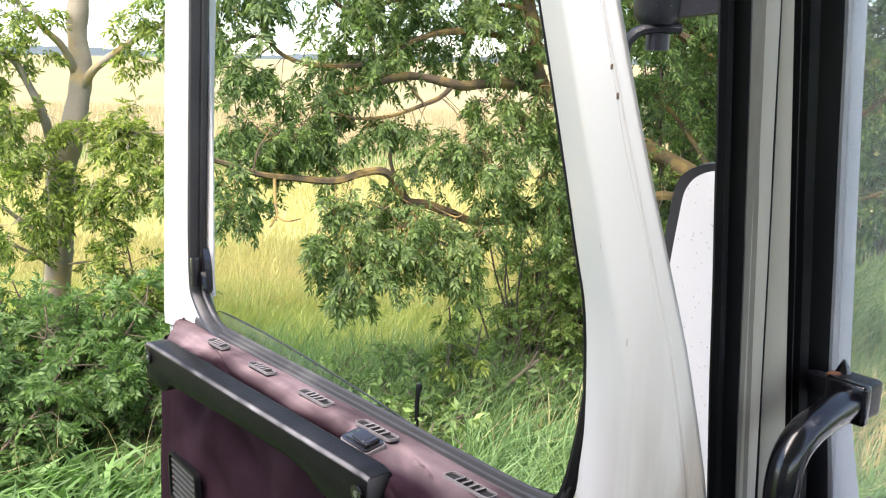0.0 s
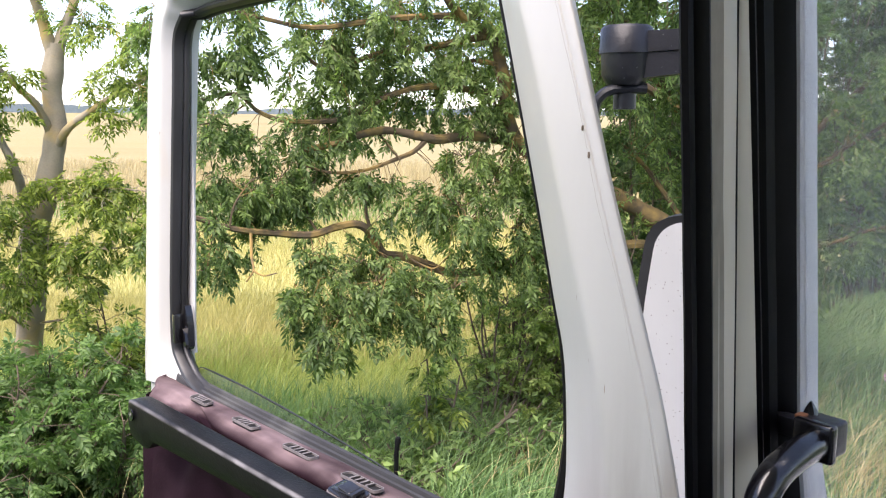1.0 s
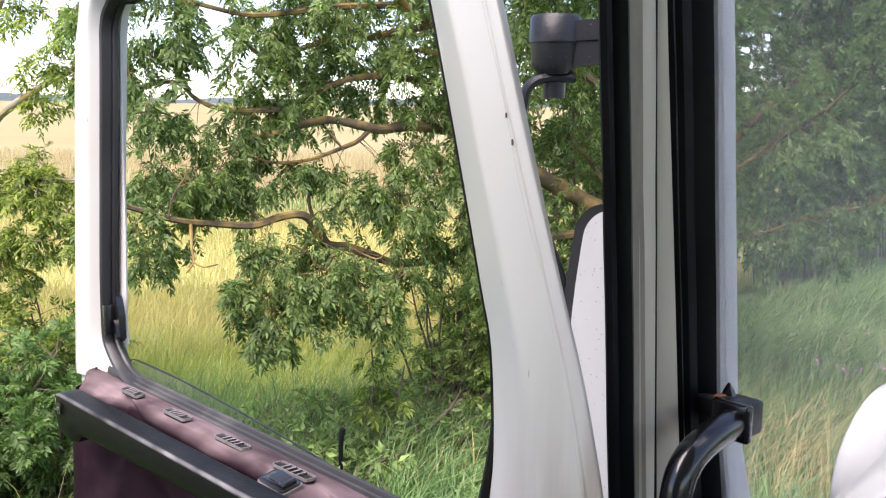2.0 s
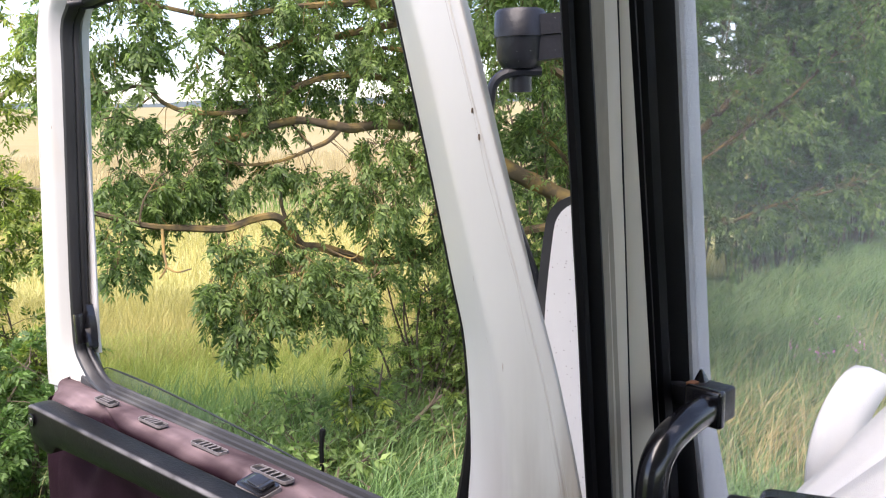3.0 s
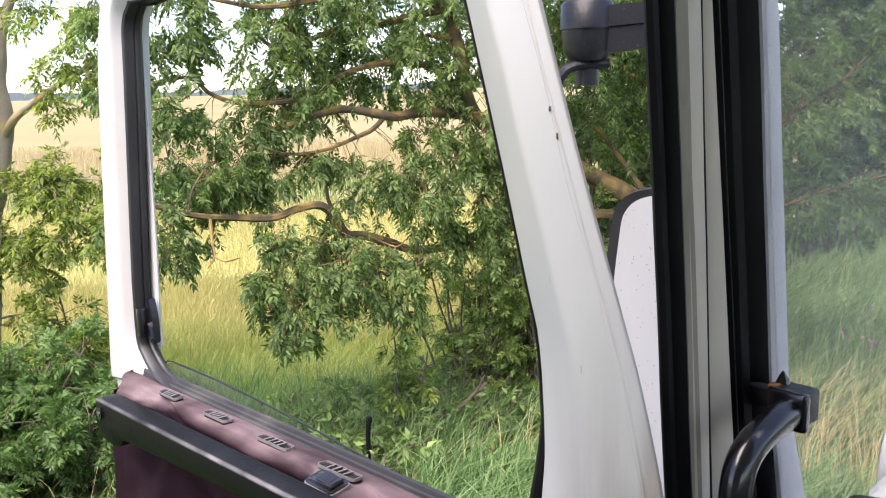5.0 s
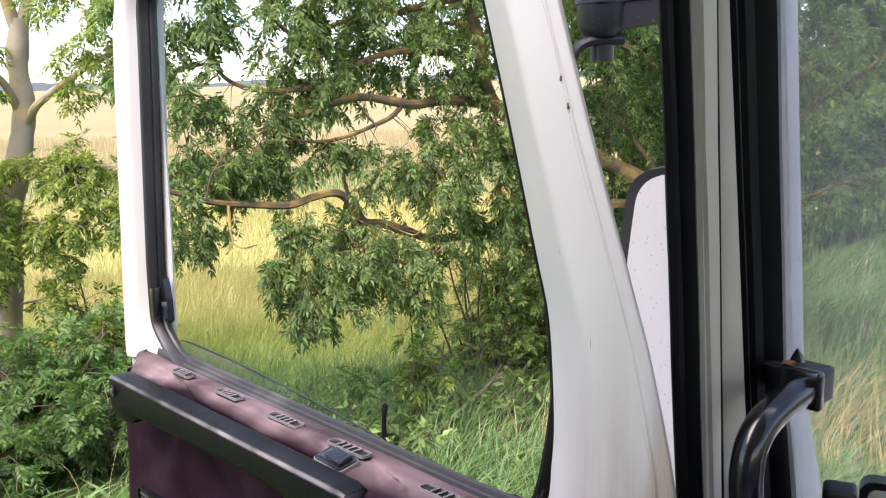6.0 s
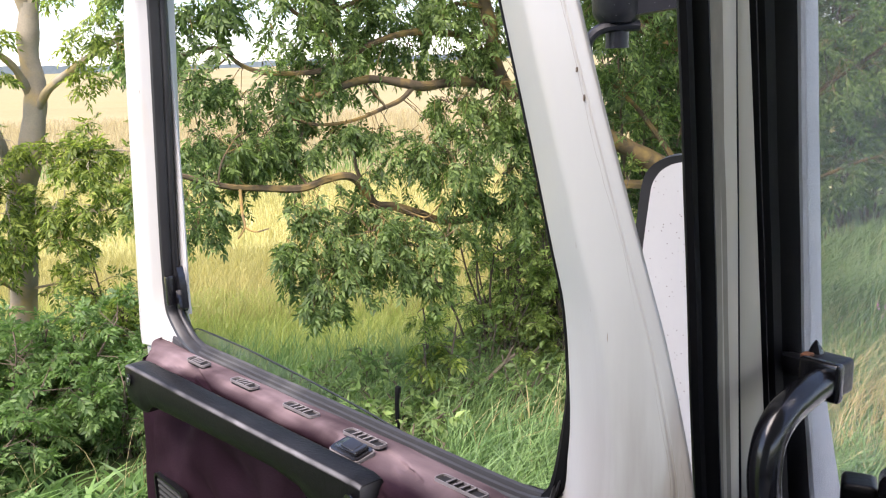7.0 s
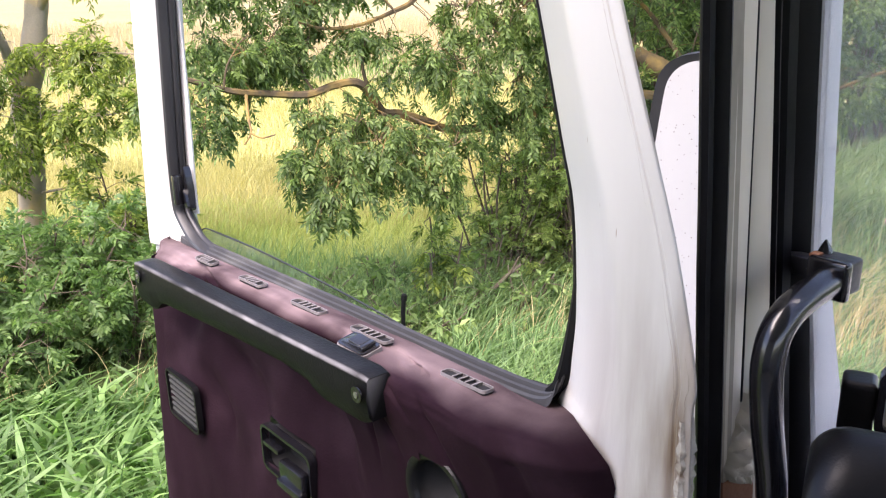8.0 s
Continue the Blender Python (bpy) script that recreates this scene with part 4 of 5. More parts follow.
def build_stake():
    bm = bmesh.new()
    tube(bm, [Vector((.0, 0, 0)), Vector((.003, 0, .22)), Vector((.006, 0, .38)), Vector((.012, 0, .45))], [.010, .011, .012, .013], 8)
    tube(bm, [Vector((.012, 0, .44)), Vector((.016, 0, .47)), Vector((.017, 0, .475))], [.016, .014, .006], 8)
    ob = part("marker_stake", bm, RUBBER)
    ob.location = (-.195, 4.05, 0)
    tagged(ob, "thin black stake standing in the weeds", "stake")
    # a dead limb lying in the long grass
    bm = bmesh.new()
    for pts, r0, r1 in (([(.10, 4.55, .10), (.22, 4.62, .17), (.34, 4.70, .26), (.50, 4.85, .34)], .018, .010), ([(.30, 4.67, .23), (.42, 4.66, .36), (.47, 4.62, .47)], .010, .004),
                        ([(.18, 4.60, .15), (.13, 4.66, .28)], .009, .004)):
        line = smooth_line(pts, 4)
        tube(bm, [p + Vector((0, 0, .012 * noise.noise(p * 11))) for p in line], [r0 + (r1 - r0) * k / (len(line) - 1) for k in range(len(line))], 7)
    tube(bm, [Vector((.10, 4.55, .10)), Vector((.04, 4.52, .0))], [.018, .019], 7)
    tagged(part("fallen_branch", bm, DEAD_BARK), "dead brown branch lying in the long grass", "branch")


build_trees()
build_stake()
build_shrubs()

# ---------------------------------------------------------------- the van: its axes
ANGLE = 37.0
FWD = Vector((math.cos(radians(ANGLE)), math.sin(radians(ANGLE)), 0))
LEFT = Vector((-FWD.y, FWD.x, 0))
DOOR_ORIGIN = Vector((-0.1653, 1.0032, 1.6289))
DOOR_U = Vector((0.63678, -0.77105, 0))
DOOR = Matrix(((DOOR_U.x, -DOOR_U.y, 0, DOOR_ORIGIN.x), (DOOR_U.y, DOOR_U.x, 0, DOOR_ORIGIN.y), (0, 0, 1, DOOR_ORIGIN.z), (0, 0, 0, 1)))


def build_door():
    """The open driver's door; x along it to the hinges, y outwards, z up from the vents."""
    door = empty("door_1", DOOR, "open white van door with a maroon velour lining painted lighter on top", "door", kind="structure")
    inner = [(-.44, -.03), (-.472, .020), (-.463, .135), (-.419, .454), (-.409, .53), (-.385, .561), (-.335, .578), (-.1, .580), (.2, .582), (.262, .577),
             (.285, .555), (.303, .515), (.345, .368), (.376, .250), (.391, .190), (.396, .10), (.392, .050), (.385, .020), (.371, -.003), (.385, -.10), (.40, -.30)]
    outer = [(-.571, -.05), (-.570, -.02), (-.549, .12), (-.498, .456), (-.470, .545), (-.449, .59), (-.40, .63), (-.1, .645), (.2, .645), (.33, .64),
             (.369, .613), (.406, .515), (.453, .368), (.494, .247), (.515, .183), (.538, .09), (.538, .056), (.540, .0), (.542, -.06), (.542, -.15), (.542, -.30)]
    I = smooth_line([(a, 0, b) for a, b in inner], 4)
    O = smooth_line([(a, 0, b) for a, b in outer], 4)
    section = [(.17, .078), (0.01, .062), (.0, .052), (.04, .047), (.30, .026), (.35, .0215), (.41, .020), (.50, .0195), (.8, .0200), (.885, .0206), (.895, .0218), (.91, .0218), (.92, .0206), (.985, .0212), (.997, .0222), (1.0, .0240), (.992, .0262), (.55, .085)]
    bm = bmesh.new()
    steep = [(.10, .085), (0.005, .055), (.0, .048), (.04, .044), (.44, .0235), (.48, .0210), (.53, .0197), (.60, .0195), *section[8:]]
    rows = []
    for n, (i, o) in enumerate(zip(I, O)):
        k = max(0, min(1, (n - 36) / 10)) * max(0, min(1, (70 - n) / 6))
        rows.append([i + (o - i) * (w0 + (w1 - w0) * k) + Y * (e0 + (e1 - e0) * k) for (w0, e0), (w1, e1) in zip(section, steep)])
    grid(bm, rows, close_v=True)
    part("window_frame", bm, DOOR_WHITE, door, "white painted window frame with dirt streaks", angle=35)
    for n, share, size in ((47.1, .87, .0009), (47.7, .875, .0010), (43.1, .87, .0006)):
        i = int(n)
        p = I[i].lerp(I[i + 1], n - i).lerp(O[i].lerp(O[i + 1], n - i), share)
        bm = bmesh.new()
        prism(bm, [(size * (.45 + .6 * abs(noise.noise((k * 1.7, n, 2)))) * math.cos(k * .9), size * 4.2 * (.45 + .6 * abs(noise.noise((k * 1.7, n, 5)))) * math.sin(k * .9)) for k in range(7)], .0186, .0225, (p, X, Z, Y))
        part("paint_chip", bm, GRIME, door, "brown chip in the paint", smooth=False)
    # hairline cracks where the outer fold of the post has split
    for n0, n1, share, wide, e in ((36, 54, .865, .00010, .0200), (57, 68, .875, .00012, .0200), (59, 70, .958, .00016, .0206)):
        bm = bmesh.new()
        rows = []
        for n in range(4 * n0, 4 * n1 + 1):
            i, g = n // 4, (n % 4) / 4
            k = 1 - abs(2 * (n / 4 - n0) / (n1 - n0) - 1) ** 2
            f = share + .022 * noise.noise((n * .11, n0, 0)) + .006 * noise.noise((n * .5, n0, 3))
            p = I[i].lerp(I[i + 1], g).lerp(O[i].lerp(O[i + 1], g), f)
            rows.append([p + X * (wide * (.15 + k) * (1 + .6 * noise.noise((n * .4, 5, n0))) * g2) + Y * e for g2 in (-1, 1)])
        grid(bm, rows)
        part("paint_crack", bm, GRIME, door, "brown hairline crack in the paint", smooth=False)
    # outer flange seen beyond the seal at the rear edge
    bm = bmesh.new()
    rows = []
    for p in I[4:30]:
        out = lerp_list([-.02, .043, .233, .40, .5], [.029, .0285, .021, .004, -.004], p.z)
        rows.append([p + X * f + Y * e for f, e in ((-.012, .0600), (out - .006, .0602), (out - .0015, .0610), (out, .0630), (out - .002, .0660), (-.012, .0680))])
    grid(bm, rows)
    part("outer_flange", bm, WHITE, door)
    # seal in the window channel
    bm = bmesh.new()
    rows = []
    S = smooth_line([(-.30, 0, -.052), (-.36, 0, -.032), (-.41, 0, -.020), (-.444, 0, .002), (-.466, 0, .030), (-.467, 0, .08)], 5)[:-1] + I[8:73]
    for n, p in enumerate(S):
        d = (S[min(n + 1, len(S) - 1)] - S[max(n - 1, 0)]).normalized()
        s = Vector((d.z, 0, -d.x))
        wide = 1.0 if n < 52 else 0.12
        back = 0.0 if n < 40 else (.017 if n < 60 else .036)
        rows.append([p + s * a * wide + Y * (e + back) for a, e in ((-.003, .046), (-.001, .034), (.002, .0285), (.006, .0268), (.010, .0288), (.0122, .034), (.0125, .042), (.0105, .0432), (.0105, .0442), (.0135, .0458), (.0148, .049), (.0140, .0525), (.011, .0545), (.0, .062))])
    grid(bm, rows)
    part("window_seal", bm, WINDOW_RUBBER, door, "black rubber window channel")
    bm = bmesh.new()
    line = smooth_line([(-.455, .0, -.012), (-.43, .0, -.016), (-.40, .0, -.018), (-.2, .0, -.014), (0, .0, -.009), (.2, .0, -.005), (.33, .0, -.001), (.375, .0, .008), (.388, 0, .03)], 5)
    rows = [[p + Y * e + Z * h for e, h in ((.030, -.012), (.032, -.003), (.035, -.001), (.0365, -.005), (.0385, -.005), (.040, .0), (.043, .001), (.0445, -.003), (.046, -.003), (.048, .003), (.052, .004), (.0545, .0), (.055, -.014))] for p in line]
    grid(bm, rows)
    part("sill_seal", bm, GREY_RUBBER, door, "weathered rubber lip along the window sill")
    bm = bmesh.new()
    tube(bm, smooth_line([(.33, .058, -.010), (.362, .054, -.002), (.380, .052, .02), (.388, .052, .06), (.392, .054, .11), (.391, .056, .16)], 5), [.009] * 10 + [.0095, .0095, .009, .0085, .008, .0075, .007, .0065, .006, .0055, .005, .0045, .004, .0035, .003, .003], 8)
    part("corner_seal", bm, RUBBER, door)
    bm = bmesh.new()
    line = [p - X * .0068 + Y * .056 for p in I[37:67]]
    tube(bm, line, .0032, 8)
    part("post_seal", bm, RUBBER, door, "thin black rubber lip along the post")
    bm = bmesh.new()
    box(bm, (-.447, .034, .066), (.010, .016, .05), .003)
    prism(bm, [(-.442, .105), (-.437, .104), (-.432, .092), (-.428, .070), (-.428, .036), (-.434, .030), (-.442, .034)], .043, .054, (Vector(), X, Z, Y))
    prism(bm, [(-.438, .066), (-.430, .058), (-.427, .040), (-.432, .036), (-.438, .040)], .038, .0432, (Vector(), X, Z, Y))
    part("channel_clip", bm, GLOSS_BLACK, door)
    bm = bmesh.new()
    prism(bm, [(-.43, -.35), (.33, -.35), (.35, -.03), (.16, -.012), (.05, -.004), (-.10, .002), (-.25, .005), (-.40, .002), (-.43, -.006)], .058, .062, (Vector(), X, Z, Y))
    pane = part("window_pane", bm, DOOR_GLASS, door, "wound-down door window pane", smooth=False)
    pane.visible_shadow = False
    bm = bmesh.new()
    tube(bm, smooth_line([(-.432, .060, -.006), (-.40, .060, .0025), (-.25, .060, .0055), (-.10, .060, .0025), (.05, .060, -.004), (.16, .060, -.012)], 4), .0011, 6)
    part("pane_edge", bm, material("dark_glass_edge", (0.02, 0.025, 0.02), 0.4, var=0.2), pane, "dark ground edge of the glass")
    # lower shell
    bm = bmesh.new()
    shape = [(-.576, -.05), (-.572, -.3), (-.56, -.6), (-.53, -.85), (-.48, -.93), (.45, -.93), (.53, -.88), (.545, -.6), (.545, -.2), (.54, -.055)]
    ring_in = [(a * .97, b * .985 - .004) for a, b in shape]
    vs = grid(bm, [[Vector((a * k, e, b)) for a, b in (shape if o else ring_in)] for o, e, k in ((0, .026, 1), (1, .034, .992), (1, .05, .98), (0, .085, .9))], close_v=True)
    bm.faces.new(vs[0])
    bm.faces.new(vs[-1])
    part("shell", bm, DOOR_WHITE, door, "white painted door skin")

    # paint-caked hinge
    bm = bmesh.new()
    rows = []
    for k in range(64):
        z = .050 - .0036 * k
        w = min(1, .15 + k / 9)
        a, b = .007 * noise.noise((k * .33, 2, 0)), .005 * noise.noise((k * .6, 7, 0))
        ridge = [.0022 * noise.noise((k * .42, j * 1.3, 3)) for j in range(6)]
        rows.append([Vector((.526 + a * .4, .028, z)), Vector((.529 + a * .5, .019 + ridge[0], z)), Vector((.531 + .002 * w, .018 + ridge[1], z)), Vector((.532 + .002 * w + b * .3, .0185 + ridge[2], z)),
                     Vector((.532 + .004 * w + b * .6, .021 + ridge[3], z)), Vector((.532 + .005 * w + b * .6, .034, z))])
    grid(bm, rows)
    part("hinge", bm, FLAKED, door, "paint-caked white hinge with brown dirt")
    # lining
    prof = [(-.036, -.010), (-.020, -.004), (.0, -.001), (.012, -.005), (.022, -.018), (.029, -.04), (.034, -.08), (.038, -.17), (.040, -.32), (.04, -.55), (.035, -.82)]
    pl = smooth_line([(d, h, 0) for d, h in prof], 6)
    key = [i / (len(prof) - 1) for i in range(len(prof))]
    left = [-.50, -.50, -.485, -.465, -.44, -.425, -.42, -.415, -.43, -.45, -.44]
    right = [.360, .392, .424, .451, .467, .471, .471, .471, .474, .474, .47]
    bm = bmesh.new()
    lit_wear_layer = bm.verts.layers.float.new("lit_wear")
    rows, lit_wear = [], []
    for i in range(361):
        a = i / 360
        row = []
        for j, c in enumerate(pl):
            v = j / (len(pl) - 1)
            l, r = lerp_list(key, left, v), lerp_list(key, right, v)
            s = l + (r - l) * a
            d, h = c.x, c.y
            edge = min(s - l, r - s)
            d -= .05 * s * min(1, max(0, v - .3) / .2)
            d -= .024 * math.exp(-edge / .008)
            q = Vector((s * 9, h * 9, 1.7))
            d += (.0045 * noise.noise(q) + .0030 * noise.noise(q * 2.3 + Vector((0, 3, 0))) + .0006 * noise.noise(q * 4.5)) * min(1, edge / .06) * (1 if v > .35 else .4)
            h += .0012 * noise.noise(q * 1.3 + Vector((5, 0, 0))) * min(1, edge / .04) * (1 if v < .5 else 0)
            # the shelf comes forward to the end of the armrest
            q = max(0.0, min(1.0, (s - .095 + .2 * h) / .032))
            d += .036 * q * q * (3 - 2 * q) * lerp_list([.1, .2, .3, .4, .5, .6, .72], [0, .30, .85, 1, .9, .5, 0], v) * min(1, max(0.0, edge) / .09)
            # and is hollowed out behind the grip
            d -= .012 * (1 - q) * lerp_list([.38, .5, .6, .75], [0, 1, 1, 0], v) * min(1, edge / .05)
            # folds in the covering
            for fs, fh, fa, fw, fl, fd in ((-.30, -.012, .5, .010, .07, .008), (-.25, -.02, .3, .005, .05, .007), (.225, -.008, .12, .003, .05, .009), (.215, -.016, .3, .003, .035, .006), (.30, -.07, .9, .006, .04, .006),
                                       (.186, -.098, 1.5, .0035, .032, .008), (.225, -.10, 1.0, .004, .03, .005), (.245, -.050, .6, .0035, .018, .004), (-.21, -.25, 1.0, .040, .06, .028), (-.135, -.155, .3, .032, .08, .020),
                                       (-.29, -.10, 1.3, .028, .045, .020), (.08, -.13, .2, .03, .09, .008), (.40, -.06, 1.2, .01, .05, .006), (.13, -.30, 1.2, .03, .08, .008)):
                x, y = s - fs, (h - fh) - d * .6
                along, across = x * math.cos(fa) - y * math.sin(fa), x * math.sin(fa) + y * math.cos(fa)
                dip = fd * math.exp(-(across / fw) ** 2 - (along / fl) ** 2)
                d -= dip
                h -= dip * .6 if v < .45 else 0
            # the low left end of the shelf
            if v < .45:
                h += lerp_list([-.5, -.29, -.146, 0, .136, .3, .5], [-.020, -.014, -.009, -.003, .003, .004, .0], s) * min(1, (.45 - v) / .15)
                h -= .012 * max(0, min(1, (-.26 - s) / .06)) * max(0, v - .25) / .2
            row.append(Vector((s, -d, h)))
            # worn: where skylight is painted in; top pale, hollow behind the grip dark
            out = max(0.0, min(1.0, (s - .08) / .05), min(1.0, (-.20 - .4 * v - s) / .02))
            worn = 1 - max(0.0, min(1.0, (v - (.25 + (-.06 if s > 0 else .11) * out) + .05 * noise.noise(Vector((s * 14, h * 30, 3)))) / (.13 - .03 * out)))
            lit_wear.append(worn * max(0.0, min(1.0, (.46 - s) / .16)) * (.80 + .30 * noise.noise(Vector((s * 7, v * 5, 8))) + .25 * noise.noise(Vector((s * 30, v * 20, 1)))))
        rows.append(row)
    vs = grid(bm, rows)
    for vert, f in zip((p for r in vs for p in r), lit_wear):
        vert[lit_wear_layer] = max(0.0, min(1.0, f))
    # openings cut for the speaker and the handle
    gone = []
    for fc in bm.faces:
        c = fc.calc_center_median()
        if math.hypot(c.x - .292, c.z + .114) < .044 or (abs(c.x + .010) < .058 and abs(c.z + .210) < .030):
            gone.append(fc)
    bmesh.ops.delete(bm, geom=gone, context="FACES")
    part("lining", bm, MAROON, door, "creased maroon velour lining, skylit pink painted along its top", angle=80)

    # air vents on the shelf
    for s, h, w in ((-.291, -.008, .057), (-.146, -.0035, .061), (.0, .001, .068), (.135, .0065, .069), (.296, .0075, .067)):
        tilt = Matrix.Translation((s, .002, h)) @ Matrix.Rotation(radians(-4 if s > -.25 else 6), 4, "X") @ Matrix.Rotation(radians(-2), 4, "Y")
        ax = (tilt.translation, tilt.to_3x3() @ X, tilt.to_3x3() @ Y, tilt.to_3x3() @ Z)
        bm = bmesh.new()
        ring(bm, rounded(w, .0158, .0045), rounded(w - .0024, .0136, .0036), -.004, -.0006, ax)
        vent = part("air_vent", bm, VENT_GREY, door, "grey slotted air vent")
        bm = bmesh.new()
        prism(bm, rounded(w - .003, .0140, .004), -.007, -.0030, ax)
        part("cavity", bm, DARK, vent, smooth=False)
        for k in range(4):
            bm = bmesh.new()
            c = ax[0] + ax[1] * (w - .018) * ((k + 1) / 5 - .5)
            box(bm, c - ax[3] * .0022, (.0018, .0132, .005), 0, tilt.to_3x3().to_4x4() @ Matrix.Rotation(radians(20), 4, "Y"))
            part("slat", bm, VENT_GREY, vent, smooth=False)
    # lock rocker
    t = Matrix.Translation((.150, -.026, .004)) @ Matrix.Rotation(radians(10), 4, "X")
    ax = (t.translation, t.to_3x3() @ X, t.to_3x3() @ Y, t.to_3x3() @ Z)
    bm = bmesh.new()
    prism(bm, rounded(.053, .029, .006), -.006, .001, ax)
    sw = part("window_switch", bm, VENT_GREY, door, "black rocker switch on a grey plate")
    bm = bmesh.new()
    prism(bm, rounded(.050, .026, .005), .001, .003, ax)
    box(bm, ax[0] + ax[1] * .004 + ax[3] * .0075, (.022, .017, .005), .002, t.to_3x3().to_4x4() @ Matrix.Rotation(radians(4), 4, "Y"), 3)
    box(bm, ax[0] + ax[3] * .004, (.042, .020, .006), .0028, t.to_3x3().to_4x4() @ Matrix.Rotation(radians(-6), 4, "Y"))
    part("rocker", bm, GLOSS_BLACK, sw)

    # armrest
    bm = bmesh.new()
    rows = []
    for i in range(41):
        a = i / 40
        s = -.320 + .545 * a
        endr = min(1, min(a, 1 - a) / .02 + .35)
        top = lerp_list([0, .12, .4, 1], [.006, .006, .006, .007], a)
        low = lerp_list([0, .09, .13, .5, .70, .80, .84, .97, 1], [-.055, -.061, -.042, -.034, -.032, -.038, -.050, -.052, -.048], a)
        front = .099 - .028 * a
        back = front - .034
        c = [(back, top - .008), (back + .003, top - .001), (back + .006, top), (front - .005, top), (front - .0022, top - .0006), (front - .0006, top - .0022), (front, top - .005), (front + .002, (top + low) / 2), (front - .001, low + .006), (front - .006, low), (back, low)]
        mid = ((front + back) / 2, (top + low) / 2)
        rows.append([Vector((s, -(mid[0] + (d - mid[0]) * (0.85 + .15 * endr)), mid[1] + (h - mid[1]) * (0.85 + .15 * endr))) for d, h in c])
    lit_wear_layer = bm.verts.layers.float.new("lit_wear")
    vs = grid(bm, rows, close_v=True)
    # pale front edge: scuffs and the edge's highlight painted as one colour
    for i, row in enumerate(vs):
        edge_tone = .75 + .9 * noise.noise((i * .45, 3, 1))
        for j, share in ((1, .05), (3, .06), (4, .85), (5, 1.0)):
            row[j][lit_wear_layer] = max(0.0, min(1.0, share * edge_tone * (.55 + .45 * i / 40)))
    bm.faces.new(vs[0])
    bm.faces.new(vs[-1])
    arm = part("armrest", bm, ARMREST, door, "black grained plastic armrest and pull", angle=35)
    for s, d in ((.216, .0755), (-.300, .1005)):
        bm = bmesh.new()
        o = Vector((s, -d, -.013))
        tube(bm, [o, o - Y * .002], .009, 14)
        cup = part("screw_cup", bm, GLOSS_BLACK, arm)
        bm = bmesh.new()
        tube(bm, [o - Y * .0022, o - Y * .0028], .0036, 12)
        part("screw", bm, STEEL, cup)

    # slotted grille low on the lining
    o = Vector((-.303, -.060, -.230))
    ax = (o, (X * .99 - Z * .0).normalized(), Z, -Y)
    bm = bmesh.new()
    ring(bm, rounded(.108, .082, .012), rounded(.100, .075, .009), -.008, .0012, ax)
    gr = part("grille", bm, BLACK, door, "slotted black plastic speaker grille")
    bm = bmesh.new()
    prism(bm, rounded(.10, .075, .009), -.006, -.003, ax)
    part("backing", bm, DARK, gr, smooth=False)
    for k in range(7):
        bm = bmesh.new()
        box(bm, o + Z * (-.0291 + .0097 * k) - Y * -.002, (.088, .004, .0026), .0008)
        part("slat", bm, GRILLE_GREY, gr, smooth=False)
    # inner door handle
    o = Vector((-.010, -.045, -.210))
    ax = (o, X, Z, -Y)
    bm = bmesh.new()
    ring(bm, rounded(.126, .070, .013), rounded(.118, .062, .010), -.010, .0012, ax)
    ha = part("handle_plate", bm, GLOSS_BLACK, door, "black recessed inner door handle")
    bm = bmesh.new()
    rim, deep = rounded(.119, .063, .010), rounded(.102, .050, .009)
    vs = grid(bm, [[o + X * a + Z * b + Y * e for a, b in ol] for ol, e in ((rim, -.001), (rim, .010), (deep, .036))], close_v=True)
    bm.faces.new(vs[-1])
    part("recess", bm, DARK, ha)
    bm = bmesh.new()
    box(bm, o + X * .027 + Z * -.008 - Y * .004, (.056, .014, .032), .005)
    box(bm, o + X * .029 + Z * -.021 - Y * .010, (.058, .014, .011), .004)
    box(bm, o + X * -.037 + Z * .006 - Y * -.004, (.040, .012, .007), .002)
    part("lever", bm, GLOSS_BLACK, ha)
    # round speaker ring
    o = Vector((.292, -.036, -.114))
    bm = bmesh.new()
    rows = []
    for k in range(32):
        a = 2 * math.pi * k / 32
        r = X * math.cos(a) + Z * math.sin(a)
        rows.append([o + r * q - Y * e for q, e in ((.050, -.022), (.050, .002), (.048, .004), (.043, .004), (.040, .002), (.038, -.004))])
    grid(bm, rows, close_u=True)
    sp = part("speaker_ring", bm, BLACK, door, "round black plastic ring in the lining")
    bm = bmesh.new()
    rows = []
    for k in range(32):
        a = 2 * math.pi * k / 32
        r = X * math.cos(a) + Z * math.sin(a)
        rows.append([o + r * q + Y * e for q, e in ((.0395, -.001), (.039, .012), (.037, .018), (.020, .034), (.014, .032), (.006, .029), (.0005, .028))])
    grid(bm, rows, close_u=True)
    part("cone", bm, DARK, sp)


build_door()


# ---------------------------------------------------------------- the cab
PILLAR = Vector((0.195, 0.64, 0))


def on_pillar(q, z, inwards=0.0):
    return PILLAR + FWD * q - LEFT * inwards + Z * z


def strip(bm, q_left, q_right, section, z0=1.2, z1=2.36, steps=24):
    """A long upright moulding; q_left and q_right give its edges by height; section: (share across, depth inwards)."""
    rows = []
    for i in range(steps + 1):
        z = z0 + (z1 - z0) * i / steps
        a, b = q_left(z), q_right(z)
        wob = 0.0012 * noise.noise((z * 9, a * 40, 0))
        rows.append([on_pillar(a + (b - a) * w + wob, z, d) for w, d in section])
    grid(bm, rows)


def lean_line(q, slope, low=0.0):
    return lambda z: q + slope * (z - 1.9) + low * max(0.0, 1.74 - z)


